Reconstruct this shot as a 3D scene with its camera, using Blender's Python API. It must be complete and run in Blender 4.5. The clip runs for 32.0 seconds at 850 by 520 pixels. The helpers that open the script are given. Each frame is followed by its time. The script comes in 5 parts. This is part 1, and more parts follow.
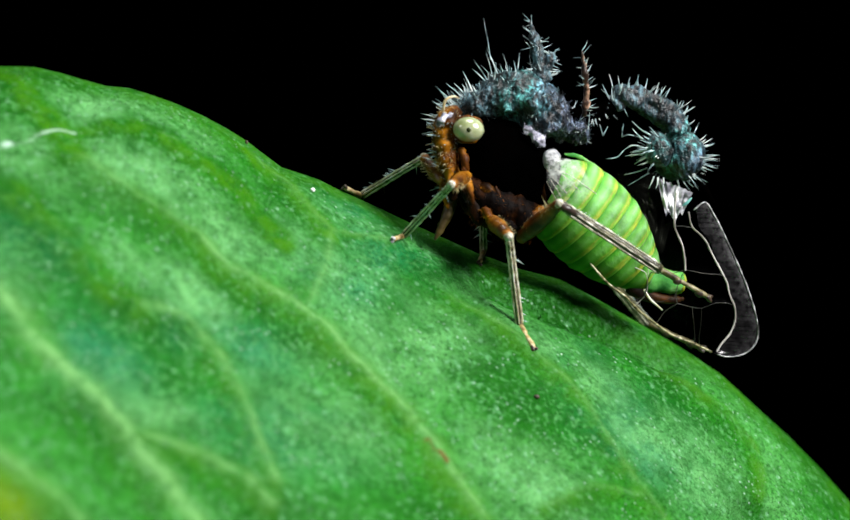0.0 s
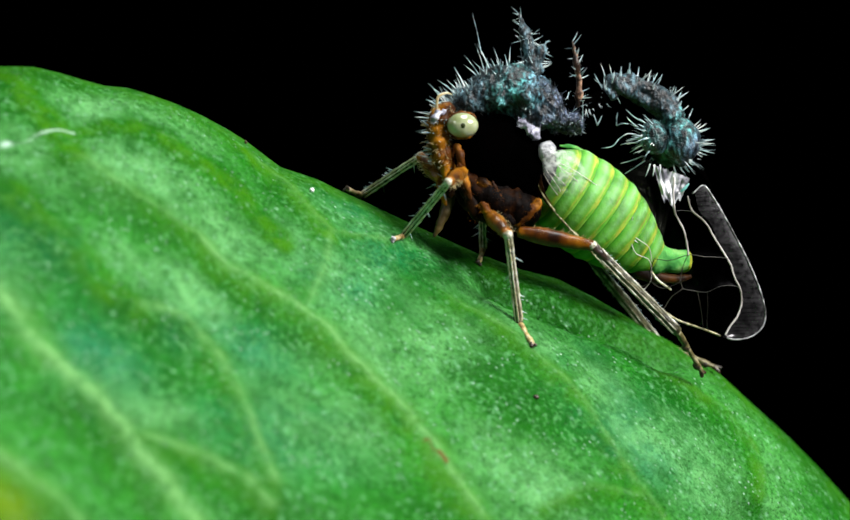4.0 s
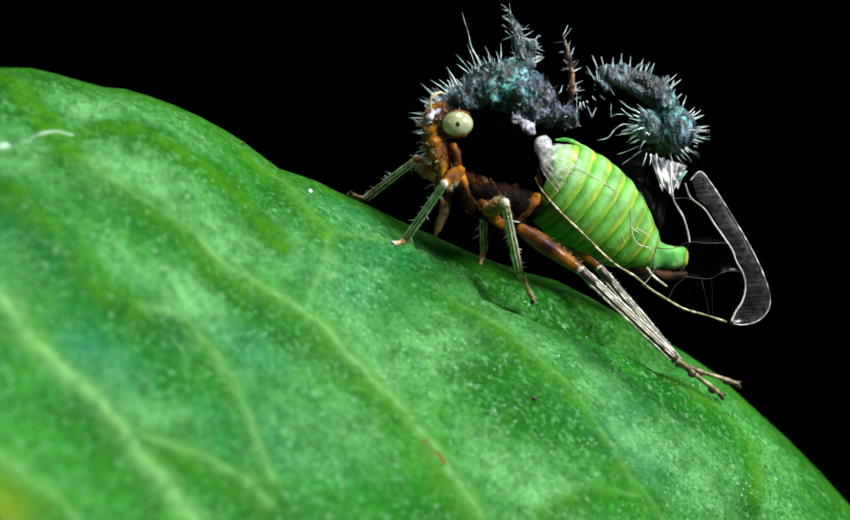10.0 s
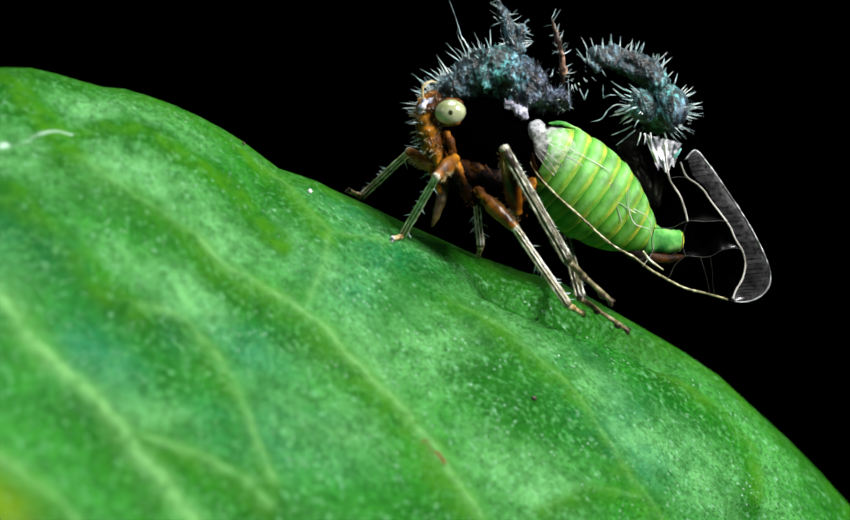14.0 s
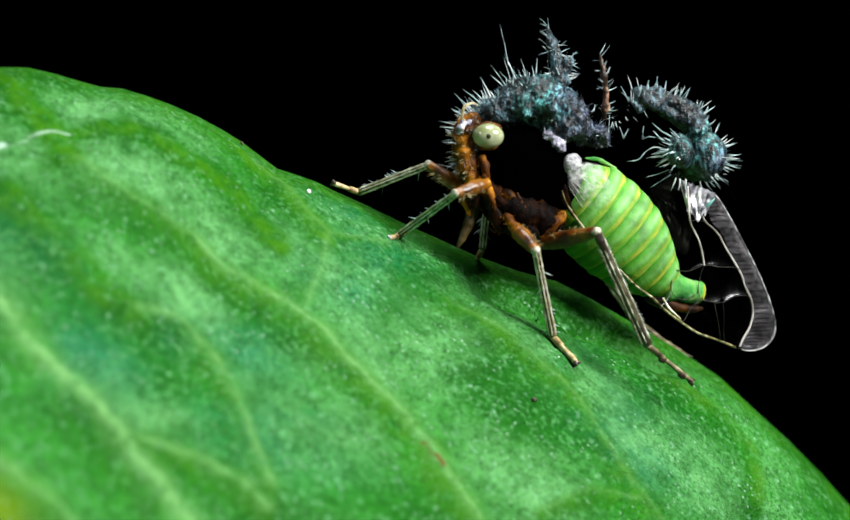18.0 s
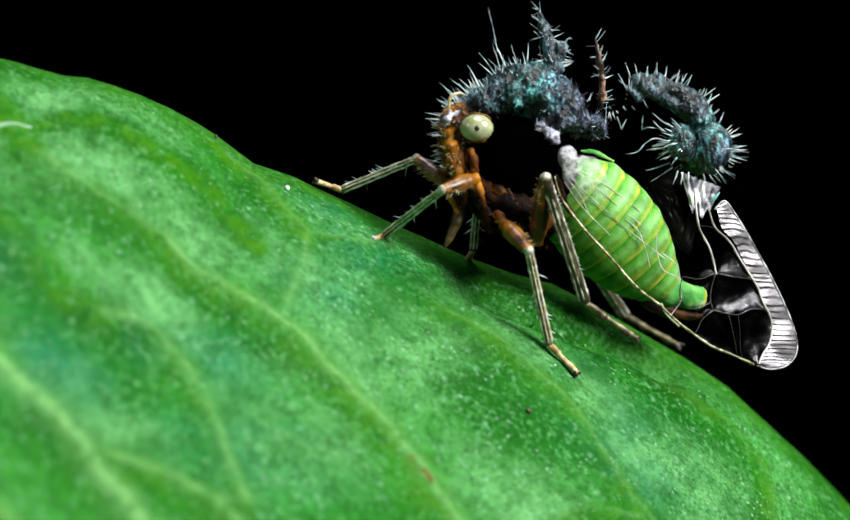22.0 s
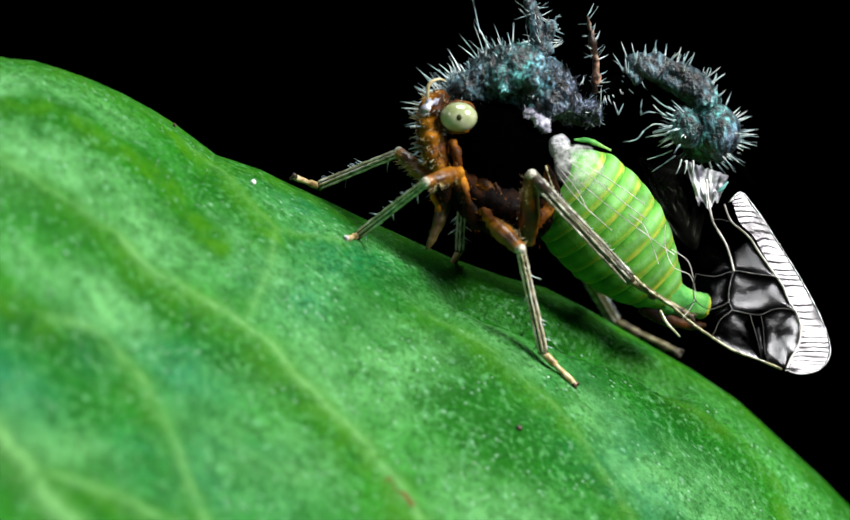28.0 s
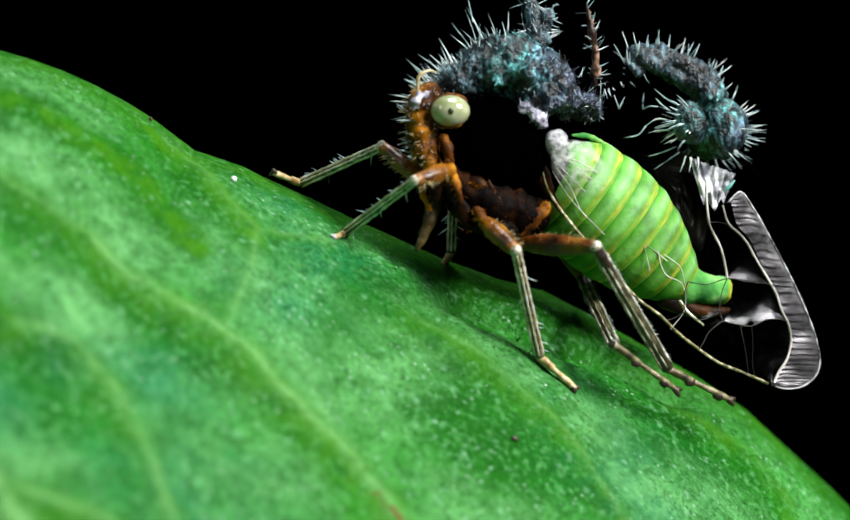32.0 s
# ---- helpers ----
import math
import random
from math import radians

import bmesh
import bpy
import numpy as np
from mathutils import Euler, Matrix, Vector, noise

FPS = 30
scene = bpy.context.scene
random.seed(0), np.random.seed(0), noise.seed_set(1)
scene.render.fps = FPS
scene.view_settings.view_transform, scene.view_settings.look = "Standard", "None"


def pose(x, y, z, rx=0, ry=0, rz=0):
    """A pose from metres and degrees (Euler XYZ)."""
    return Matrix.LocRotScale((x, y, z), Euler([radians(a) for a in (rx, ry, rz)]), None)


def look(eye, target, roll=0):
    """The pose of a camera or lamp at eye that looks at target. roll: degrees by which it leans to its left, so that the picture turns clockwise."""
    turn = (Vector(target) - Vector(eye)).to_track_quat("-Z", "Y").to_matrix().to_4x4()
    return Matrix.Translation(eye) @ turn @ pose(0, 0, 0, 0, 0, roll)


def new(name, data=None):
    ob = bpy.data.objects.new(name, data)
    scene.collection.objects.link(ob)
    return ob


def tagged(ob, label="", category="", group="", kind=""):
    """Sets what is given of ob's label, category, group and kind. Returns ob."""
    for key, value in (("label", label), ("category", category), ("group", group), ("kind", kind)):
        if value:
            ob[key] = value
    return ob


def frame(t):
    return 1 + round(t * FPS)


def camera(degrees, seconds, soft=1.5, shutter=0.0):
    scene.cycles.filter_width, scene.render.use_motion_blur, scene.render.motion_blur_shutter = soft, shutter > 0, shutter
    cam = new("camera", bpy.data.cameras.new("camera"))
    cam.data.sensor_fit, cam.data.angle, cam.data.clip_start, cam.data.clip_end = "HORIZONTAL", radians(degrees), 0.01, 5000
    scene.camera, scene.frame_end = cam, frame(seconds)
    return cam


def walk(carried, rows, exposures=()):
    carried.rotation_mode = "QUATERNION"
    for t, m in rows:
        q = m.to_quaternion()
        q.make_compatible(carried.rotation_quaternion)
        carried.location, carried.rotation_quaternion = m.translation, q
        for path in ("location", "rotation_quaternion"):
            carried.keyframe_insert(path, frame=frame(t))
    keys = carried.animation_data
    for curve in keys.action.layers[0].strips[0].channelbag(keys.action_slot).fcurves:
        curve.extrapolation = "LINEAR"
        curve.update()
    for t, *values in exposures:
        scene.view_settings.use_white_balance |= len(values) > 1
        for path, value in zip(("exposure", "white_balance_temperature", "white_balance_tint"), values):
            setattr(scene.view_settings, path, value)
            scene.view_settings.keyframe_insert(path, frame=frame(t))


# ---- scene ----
# A treehopper on a green leaf at night, close up. Lengths in the code are in millimetres; U turns them into metres.
U = 0.001

# ---- camera ----
cam = camera(4.7887, 32.0, 1.5)
walk(cam, [
    (0, pose(0.00000, -0.15000, 0.00000, 90)),
    (3.5, pose(0.00001, -0.14986, 0.00000, 90)),
    (5.5, pose(0.00001, -0.14999, 0.00001, 90)),
    (9, pose(0.00004, -0.14998, 0.00002, 90)),
    (12, pose(0.00004, -0.14982, 0.00002, 90)),
    (14.5, pose(0.00004, -0.14982, 0.00002, 90)),
    (16.5, pose(0.00004, -0.14972, 0.00003, 90)),
    (17.5, pose(0.00004, -0.14978, 0.00003, 90)),
    (18, pose(0.00005, -0.14899, 0.00003, 90)),
    (18.5, pose(0.00008, -0.14768, 0.00003, 90)),
    (19.5, pose(0.00012, -0.14522, 0.00004, 90)),
    (21, pose(0.00019, -0.14155, 0.00004, 90)),
    (22.5, pose(0.00025, -0.13812, 0.00005, 90)),
    (24, pose(0.00032, -0.13474, 0.00005, 90)),
    (25.5, pose(0.00036, -0.13144, 0.00005, 90)),
    (27.5, pose(0.00046, -0.12740, 0.00006, 90)),
    (29, pose(0.00050, -0.12465, 0.00007, 90)),
    (30.5, pose(0.00055, -0.12193, 0.00007, 90)),
    (31.5, pose(0.00058, -0.12027, 0.00008, 90)),
    (32, pose(0.00059, -0.11969, 0.00008, 90)),
])

cam.data.dof.use_dof = True
cam.data.dof.focus_distance = 0.15
cam.data.dof.aperture_fstop = 145

# ---- light: three small diffused lamps round the leaf, black night behind ----
world = bpy.data.worlds.new("night")
scene.world = world
world.use_nodes = True
world.node_tree.nodes["Background"].inputs[0].default_value = (0.0, 0.0, 0.0, 1)
world.node_tree.nodes["Background"].inputs[1].default_value = 0.0


def lamp(name, eye, target, size, watts, colour):
    data = bpy.data.lights.new(name, "AREA")
    data.shape, data.size, data.energy, data.color = "DISK", size * U, watts, colour
    ob = new(name, data)
    ob.matrix_world = look([c * U for c in eye], [c * U for c in target])
    return ob


lamp("key_lamp", (95, -66, 72), (1, 0, 0), 52, 0.47, (1.0, 0.98, 0.96))
lamp("top_lamp", (15, -12, 120), (1, 0, 0), 60, 0.15, (0.97, 0.99, 1.0))
lamp("left_lamp", (-90, -70, 50), (0, 0, 0), 22, 0.014, (0.95, 0.98, 1.0))

# ---- materials ----


def material(name, colours, scale=3.0, rough=0.5, bump=0.0, fine=20.0, spec=0.5, sss=0.0, coat=0.0, detail=4.0):
    """Colours run along a noise; bump is the height of the fine relief in mm."""
    m = bpy.data.materials.new(name)
    m.use_nodes = True
    n, link = m.node_tree.nodes, m.node_tree.links
    b = n["Principled BSDF"]
    coord = n.new("ShaderNodeTexCoord")
    big = n.new("ShaderNodeTexNoise")
    big.inputs["Scale"].default_value = scale * 1000
    big.inputs["Detail"].default_value = detail
    ramp = n.new("ShaderNodeValToRGB")
    while len(ramp.color_ramp.elements) < len(colours):
        ramp.color_ramp.elements.new(0.5)
    for i, c in enumerate(colours):
        e = ramp.color_ramp.elements[i]
        e.position = 0.33 + 0.34 * i / max(1, len(colours) - 1)
        e.color = (*c, 1)
    link.new(coord.outputs["Object"], big.inputs["Vector"])
    link.new(big.outputs["Fac"], ramp.inputs["Fac"])
    link.new(ramp.outputs["Color"], b.inputs["Base Color"])
    small = n.new("ShaderNodeTexNoise")
    small.inputs["Scale"].default_value = fine * 1000
    small.inputs["Detail"].default_value = 3
    link.new(coord.outputs["Object"], small.inputs["Vector"])
    spread = n.new("ShaderNodeMapRange")
    spread.inputs["To Min"].default_value = max(0.05, rough - 0.15)
    spread.inputs["To Max"].default_value = min(1.0, rough + 0.15)
    link.new(small.outputs["Fac"], spread.inputs["Value"])
    link.new(spread.outputs["Result"], b.inputs["Roughness"])
    if bump:
        bn = n.new("ShaderNodeBump")
        bn.inputs["Distance"].default_value = bump * U
        link.new(small.outputs["Fac"], bn.inputs["Height"])
        link.new(bn.outputs["Normal"], b.inputs["Normal"])
    b.inputs["Specular IOR Level"].default_value = spec
    b.inputs["Coat Weight"].default_value = coat
    if sss:
        b.inputs["Subsurface Weight"].default_value = sss
        b.inputs["Subsurface Radius"].default_value = (1.0, 0.8, 0.3)
        b.inputs["Subsurface Scale"].default_value = 0.15 * U
    return m


def leaf_material():
    m = material("leaf_blade", [(0.002, 0.062, 0.001), (0.007, 0.102, 0.003), (0.013, 0.145, 0.007), (0.021, 0.185, 0.014)], 0.6, 0.5, 0.05, 20.0, 0.05, detail=6.0)
    n, link = m.node_tree.nodes, m.node_tree.links
    b = n["Principled BSDF"]
    base = b.inputs["Base Color"].links[0].from_socket
    coord = n.new("ShaderNodeTexCoord")

    def noise_at(scale, low, high, detail=2.0):
        tex = n.new("ShaderNodeTexNoise")
        tex.inputs["Scale"].default_value = scale * 1000
        tex.inputs["Detail"].default_value = detail
        link.new(coord.outputs["Object"], tex.inputs["Vector"])
        cut = n.new("ShaderNodeMapRange")
        cut.inputs["From Min"].default_value, cut.inputs["From Max"].default_value = low, high
        link.new(tex.outputs["Fac"], cut.inputs["Value"])
        return cut.outputs["Result"]

    def dots(scale, size, share):
        """Round flecks: one near the middle of a share of the cells."""
        cell, near, keep, both = n.new("ShaderNodeTexVoronoi"), n.new("ShaderNodeMapRange"), n.new("ShaderNodeMath"), n.new("ShaderNodeMath")
        cell.inputs["Scale"].default_value = scale * 1000
        link.new(coord.outputs["Object"], cell.inputs["Vector"])
        near.inputs["From Min"].default_value, near.inputs["From Max"].default_value = size, size * 0.4
        link.new(cell.outputs["Distance"], near.inputs["Value"])
        keep.operation, both.operation = "LESS_THAN", "MULTIPLY"
        keep.inputs[1].default_value = share
        link.new(cell.outputs["Color"], keep.inputs[0])
        link.new(near.outputs["Result"], both.inputs[0])
        link.new(keep.outputs["Value"], both.inputs[1])
        return both.outputs["Value"]

    def times(a, b2, k=1.0):
        mul = n.new("ShaderNodeMath")
        mul.operation = "MULTIPLY"
        link.new(a, mul.inputs[0])
        if b2 is None:
            mul.inputs[1].default_value = k
        else:
            link.new(b2, mul.inputs[1])
        return mul.outputs["Value"]

    def tinted(colour, fac, under):
        mix = n.new("ShaderNodeMix")
        mix.data_type = "RGBA"
        mix.inputs["B"].default_value = (*colour, 1)
        link.new(fac, mix.inputs["Factor"])
        link.new(under, mix.inputs["A"])
        return mix.outputs["Result"]

    def drawn(name):
        tex = n.new("ShaderNodeAttribute")
        tex.attribute_name = name
        return tex.outputs["Fac"]

    out = tinted((0.006, 0.125, 0.062), times(times(drawn("teal"), noise_at(0.8, 0.3, 0.55, 5.0)), None, 0.9), base)
    # dark tint, which also paints shade below the veins and in the grooves
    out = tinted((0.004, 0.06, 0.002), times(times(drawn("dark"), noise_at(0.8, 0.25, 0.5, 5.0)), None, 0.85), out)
    # pale tint: wax, and light painted on the upper side of veins
    out = tinted((0.1, 0.3, 0.095), times(times(drawn("paleness"), noise_at(0.9, 0.12, 0.6, 3.0)), noise_at(2.6, 0.1, 0.55, 5.0)), out)
    # grain of the skin: cells, coarse and fine, stronger in some places than in others
    out = tinted((0.003, 0.06, 0.003), times(noise_at(4.0, 0.42, 0.66, 5.0), None, 0.55), out)
    out = tinted((0.002, 0.045, 0.002), times(times(noise_at(17.0, 0.46, 0.66, 2.0), noise_at(0.6, 0.2, 0.5)), None, 0.65), out)
    out = tinted((0.08, 0.29, 0.085), times(times(noise_at(11.0, 0.5, 0.7, 2.0), noise_at(0.9, 0.3, 0.55, 4.0)), None, 0.5), out)
    out = tinted((0.08, 0.16, 0.002), drawn("yellow_spot"), out)
    # flecks of wax, with their sparkle painted in as pale dots
    out = tinted((0.12, 0.35, 0.15), times(times(noise_at(7.0, 0.6, 0.78, 1.0), noise_at(1.1, 0.4, 0.6, 3.0)), None, 0.5), out)
    out = tinted((0.2, 0.45, 0.25), times(times(dots(5.5, 0.3, 0.5), noise_at(2.0, 0.35, 0.6, 3.0)), None, 0.32), out)
    out = tinted((0.42, 0.62, 0.5), times(times(dots(11.0, 0.3, 0.45), noise_at(1.3, 0.4, 0.6, 4.0)), None, 0.34), out)
    out = tinted((0.5, 0.68, 0.55), dots(3.6, 0.075, 0.14), out)
    # olive band with the shade of each vein's lower side painted in
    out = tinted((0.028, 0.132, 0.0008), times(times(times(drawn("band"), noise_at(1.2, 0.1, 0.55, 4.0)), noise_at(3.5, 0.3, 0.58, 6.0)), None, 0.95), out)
    out = tinted((0.125, 0.31, 0.095), times(times(drawn("vein"), noise_at(1.3, -0.1, 0.5, 4.0)), noise_at(6.0, 0.18, 0.56, 6.0)), out)
    out = tinted((0.4, 0.58, 0.46), times(times(drawn("white_scar"), noise_at(3.0, 0.42, 0.6, 5.0)), None, 0.85), out)
    out = tinted((0.1, 0.045, 0.012), times(drawn("brown_scar"), noise_at(8.0, 0.44, 0.56, 4.0)), out)
    link.new(out, b.inputs["Base Color"])
    return m


def membrane_material(name, tint, gloss, rough, body, patchy=False, faded=False):
    """A clear wing skin: mostly see-through, with a gloss and a little milky body."""
    m = bpy.data.materials.new(name)
    m.use_nodes = True
    n, link = m.node_tree.nodes, m.node_tree.links
    n.remove(n["Principled BSDF"])
    clear = n.new("ShaderNodeBsdfTransparent")
    clear.inputs["Color"].default_value = (0.97, 0.97, 0.95, 1)
    shine = n.new("ShaderNodeBsdfGlossy")
    shine.inputs["Roughness"].default_value = rough
    shine.inputs["Color"].default_value = (*tint, 1)
    milk = n.new("ShaderNodeBsdfDiffuse")
    milk.inputs["Color"].default_value = (*tint, 1)
    coord = n.new("ShaderNodeTexCoord")
    noise_tex = n.new("ShaderNodeTexNoise")
    noise_tex.inputs["Scale"].default_value = 6000
    link.new(coord.outputs["Object"], noise_tex.inputs["Vector"])
    bn = n.new("ShaderNodeBump")
    bn.inputs["Distance"].default_value = 0.005 * U
    link.new(noise_tex.outputs["Fac"], bn.inputs["Height"])
    link.new(bn.outputs["Normal"], shine.inputs["Normal"])
    one, two = n.new("ShaderNodeMixShader"), n.new("ShaderNodeMixShader")
    one.inputs[0].default_value, two.inputs[0].default_value = gloss, body
    if body > 0.05:
        # a thin milky bloom, uneven
        paleness, spread = n.new("ShaderNodeTexNoise"), n.new("ShaderNodeMapRange")
        paleness.inputs["Scale"].default_value, paleness.inputs["Detail"].default_value = 13000, 3
        link.new(coord.outputs["Object"], paleness.inputs["Vector"])
        spread.inputs["From Min"].default_value, spread.inputs["From Max"].default_value, spread.inputs["To Max"].default_value = 0.3, 0.7, 2 * body
        link.new(paleness.outputs["Fac"], spread.inputs["Value"])
        link.new(spread.outputs["Result"], two.inputs[0])
        if faded:
            # it thins out towards its edges
            thin, less = n.new("ShaderNodeAttribute"), n.new("ShaderNodeMath")
            thin.attribute_name = "milk"
            less.operation = "MULTIPLY"
            link.new(spread.outputs["Result"], less.inputs[0])
            link.new(thin.outputs["Fac"], less.inputs[1])
            link.new(less.outputs["Value"], two.inputs[0])
    if patchy:
        # the clear skin shines in patches, most towards the tip
        sheen, cloud = n.new("ShaderNodeAttribute"), n.new("ShaderNodeTexNoise")
        sheen.attribute_name = "sheen"
        cloud.inputs["Scale"].default_value = 2200
        link.new(coord.outputs["Object"], cloud.inputs["Vector"])
        cut, mul = n.new("ShaderNodeMapRange"), n.new("ShaderNodeMath")
        mul.operation = "MULTIPLY"
        cut.inputs["From Min"].default_value, cut.inputs["From Max"].default_value = 0.32, 0.55
        cut.inputs["To Max"].default_value = gloss
        link.new(cloud.outputs["Fac"], cut.inputs["Value"])
        link.new(cut.outputs["Result"], mul.inputs[0])
        link.new(sheen.outputs["Fac"], mul.inputs[1])
        link.new(mul.outputs["Value"], one.inputs[0])
    link.new(clear.outputs[0], one.inputs[1])
    link.new(shine.outputs[0], one.inputs[2])
    link.new(one.outputs[0], two.inputs[1])
    link.new(milk.outputs[0], two.inputs[2])
    link.new(two.outputs[0], n["Material Output"].inputs["Surface"])
    return m


def ringed_material():
    """The abdomen's skin: each ring runs from green, with groove shade painted in, over a pale middle with a painted
    highlight to a yellowish hind edge.
    """
    m = material("green_abdomen", [(0.5, 0.5, 0.5), (0.8, 0.8, 0.8), (1.0, 1.0, 1.0)], 3.0, 0.5, 0.012, 12.0, 0.2, 0.25, detail=7.0)
    n, link = m.node_tree.nodes, m.node_tree.links
    b = n["Principled BSDF"]
    shade = b.inputs["Base Color"].links[0].from_socket
    along, coord, tex = n.new("ShaderNodeAttribute"), n.new("ShaderNodeTexCoord"), n.new("ShaderNodeTexNoise")
    along.attribute_name = "ring"
    tex.inputs["Scale"].default_value, tex.inputs["Detail"].default_value = 3500, 4
    link.new(coord.outputs["Object"], tex.inputs["Vector"])
    add, ramp, mix = n.new("ShaderNodeMath"), n.new("ShaderNodeValToRGB"), n.new("ShaderNodeMix")
    add.operation = "MULTIPLY_ADD"
    add.inputs[1].default_value = 0.3
    link.new(tex.outputs["Fac"], add.inputs[0])
    link.new(along.outputs["Fac"], add.inputs[2])
    while len(ramp.color_ramp.elements) < 6:
        ramp.color_ramp.elements.new(0.5)
    for i, (at, c) in enumerate(((0.12, (0.04, 0.24, 0.01)), (0.35, (0.115, 0.38, 0.035)), (0.6, (0.19, 0.46, 0.1)), (0.85, (0.13, 0.37, 0.03)), (0.98, (0.3, 0.4, 0.035)), (1.1, (0.3, 0.4, 0.035)))):
        ramp.color_ramp.elements[i].position, ramp.color_ramp.elements[i].color = min(at, 1.0), (*c, 1)
    link.new(add.outputs["Value"], ramp.inputs["Fac"])
    mix.data_type, mix.blend_type = "RGBA", "MULTIPLY"
    mix.inputs["Factor"].default_value = 1.0
    link.new(ramp.outputs["Color"], mix.inputs["A"])
    link.new(shade, mix.inputs["B"])
    # deep green on the belly, milky along the back, painting shade below and light above
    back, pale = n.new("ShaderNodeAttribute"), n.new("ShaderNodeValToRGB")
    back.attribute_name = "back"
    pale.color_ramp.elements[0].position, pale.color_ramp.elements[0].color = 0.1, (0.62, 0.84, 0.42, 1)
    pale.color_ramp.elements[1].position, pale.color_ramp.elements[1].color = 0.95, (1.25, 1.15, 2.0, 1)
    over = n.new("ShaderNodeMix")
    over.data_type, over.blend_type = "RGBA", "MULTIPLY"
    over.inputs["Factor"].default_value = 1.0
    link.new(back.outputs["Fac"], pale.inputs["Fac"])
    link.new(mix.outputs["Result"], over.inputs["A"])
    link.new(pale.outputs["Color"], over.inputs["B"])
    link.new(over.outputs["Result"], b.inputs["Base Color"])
    return m


def felt_material(name, strength, rough, way, start, end=(0.11, 0.14, 0.2)):
    """Black cuticle under a broken felt that turns from blue-green to purple-grey along way (per mm), beginning at start."""
    m = material(name, [(0.0006, 0.0008, 0.001), (0.02, 0.021, 0.023), (0.2, 0.21, 0.22), (0.62, 0.64, 0.66)], 11.0, rough, 0.035, 24.0, 0.45, detail=5.0)
    n, link = m.node_tree.nodes, m.node_tree.links
    b = n["Principled BSDF"]
    shade = b.inputs["Base Color"].links[0].from_socket
    coord, cloud, ramp, mix = n.new("ShaderNodeTexCoord"), n.new("ShaderNodeTexNoise"), n.new("ShaderNodeValToRGB"), n.new("ShaderNodeMix")
    cloud.inputs["Scale"].default_value, cloud.inputs["Detail"].default_value = 2600, 4
    along, add, lay = n.new("ShaderNodeVectorMath"), n.new("ShaderNodeMath"), n.new("ShaderNodeMath")
    along.operation, add.operation, lay.operation = "DOT_PRODUCT", "SUBTRACT", "MULTIPLY_ADD"
    along.inputs[1].default_value = [w / U for w in way]
    link.new(coord.outputs["Object"], along.inputs[0])
    link.new(coord.outputs["Object"], cloud.inputs["Vector"])
    link.new(along.outputs["Value"], add.inputs[0])
    add.inputs[1].default_value = start + 0.55
    link.new(cloud.outputs["Fac"], lay.inputs[0])
    lay.inputs[1].default_value = 1.1
    link.new(add.outputs["Value"], lay.inputs[2])
    link.new(lay.outputs["Value"], ramp.inputs["Fac"])
    for k in range(2):
        ramp.color_ramp.elements.new(0.5)
    for i, (at, c) in enumerate(((0.0, (0.13, 0.24, 0.28)), (0.3, (0.1, 0.36, 0.33)), (0.6, (0.11, 0.25, 0.3)), (0.9, end))):
        ramp.color_ramp.elements[i].position, ramp.color_ramp.elements[i].color = at, (*(strength * k for k in c), 1)
    mix.data_type, mix.blend_type = "RGBA", "MULTIPLY"
    mix.inputs["Factor"].default_value = 1.0
    link.new(ramp.outputs["Color"], mix.inputs["A"])
    link.new(shade, mix.inputs["B"])
    # the felt lies in strokes, and is rubbed off in places
    stroke, bare, cut, worn = n.new("ShaderNodeVectorMath"), n.new("ShaderNodeTexNoise"), n.new("ShaderNodeMapRange"), n.new("ShaderNodeMix")
    stroke.operation = "MULTIPLY"
    stroke.inputs[1].default_value = (1.5, 1.5, 0.5)
    link.new(coord.outputs["Object"], stroke.inputs[0])
    link.new(stroke.outputs["Vector"], n["Noise Texture"].inputs["Vector"])
    bare.inputs["Scale"].default_value, bare.inputs["Detail"].default_value = 3200, 3
    link.new(coord.outputs["Object"], bare.inputs["Vector"])
    cut.inputs["From Min"].default_value, cut.inputs["From Max"].default_value = 0.36, 0.6
    cut.inputs["To Min"].default_value, cut.inputs["To Max"].default_value = 0.2, 1.45
    link.new(bare.outputs["Fac"], cut.inputs["Value"])
    worn.data_type, worn.blend_type = "RGBA", "MULTIPLY"
    worn.inputs["Factor"].default_value = 1.0
    link.new(mix.outputs["Result"], worn.inputs["A"])
    link.new(cut.outputs["Result"], worn.inputs["B"])
    link.new(worn.outputs["Result"], b.inputs["Base Color"])
    return m


LEAF = leaf_material()
DOME_FELT = felt_material("dome_felt", 2.2, 0.36, (0.8, 0.0, -0.25), -0.9)
ARM_FELT = felt_material("arm_felt", 1.35, 0.34, (0.6, 0.0, -0.8), 0.45, (0.14, 0.2, 0.29))
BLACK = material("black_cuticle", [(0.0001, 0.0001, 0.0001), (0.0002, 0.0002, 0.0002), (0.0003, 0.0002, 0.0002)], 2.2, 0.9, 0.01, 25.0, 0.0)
ORANGE = material("orange_cuticle", [(0.04, 0.012, 0.0006), (0.19, 0.068, 0.0025), (0.42, 0.19, 0.012)], 3.0, 0.32, 0.006, 25.0, 0.5, detail=5.0)
FACE = material("orange_brown_face", [(0.002, 0.0006, 0.0002), (0.085, 0.025, 0.001), (0.46, 0.18, 0.008)], 3.0, 0.55, 0.01, 25.0, 0.12, detail=6.0)
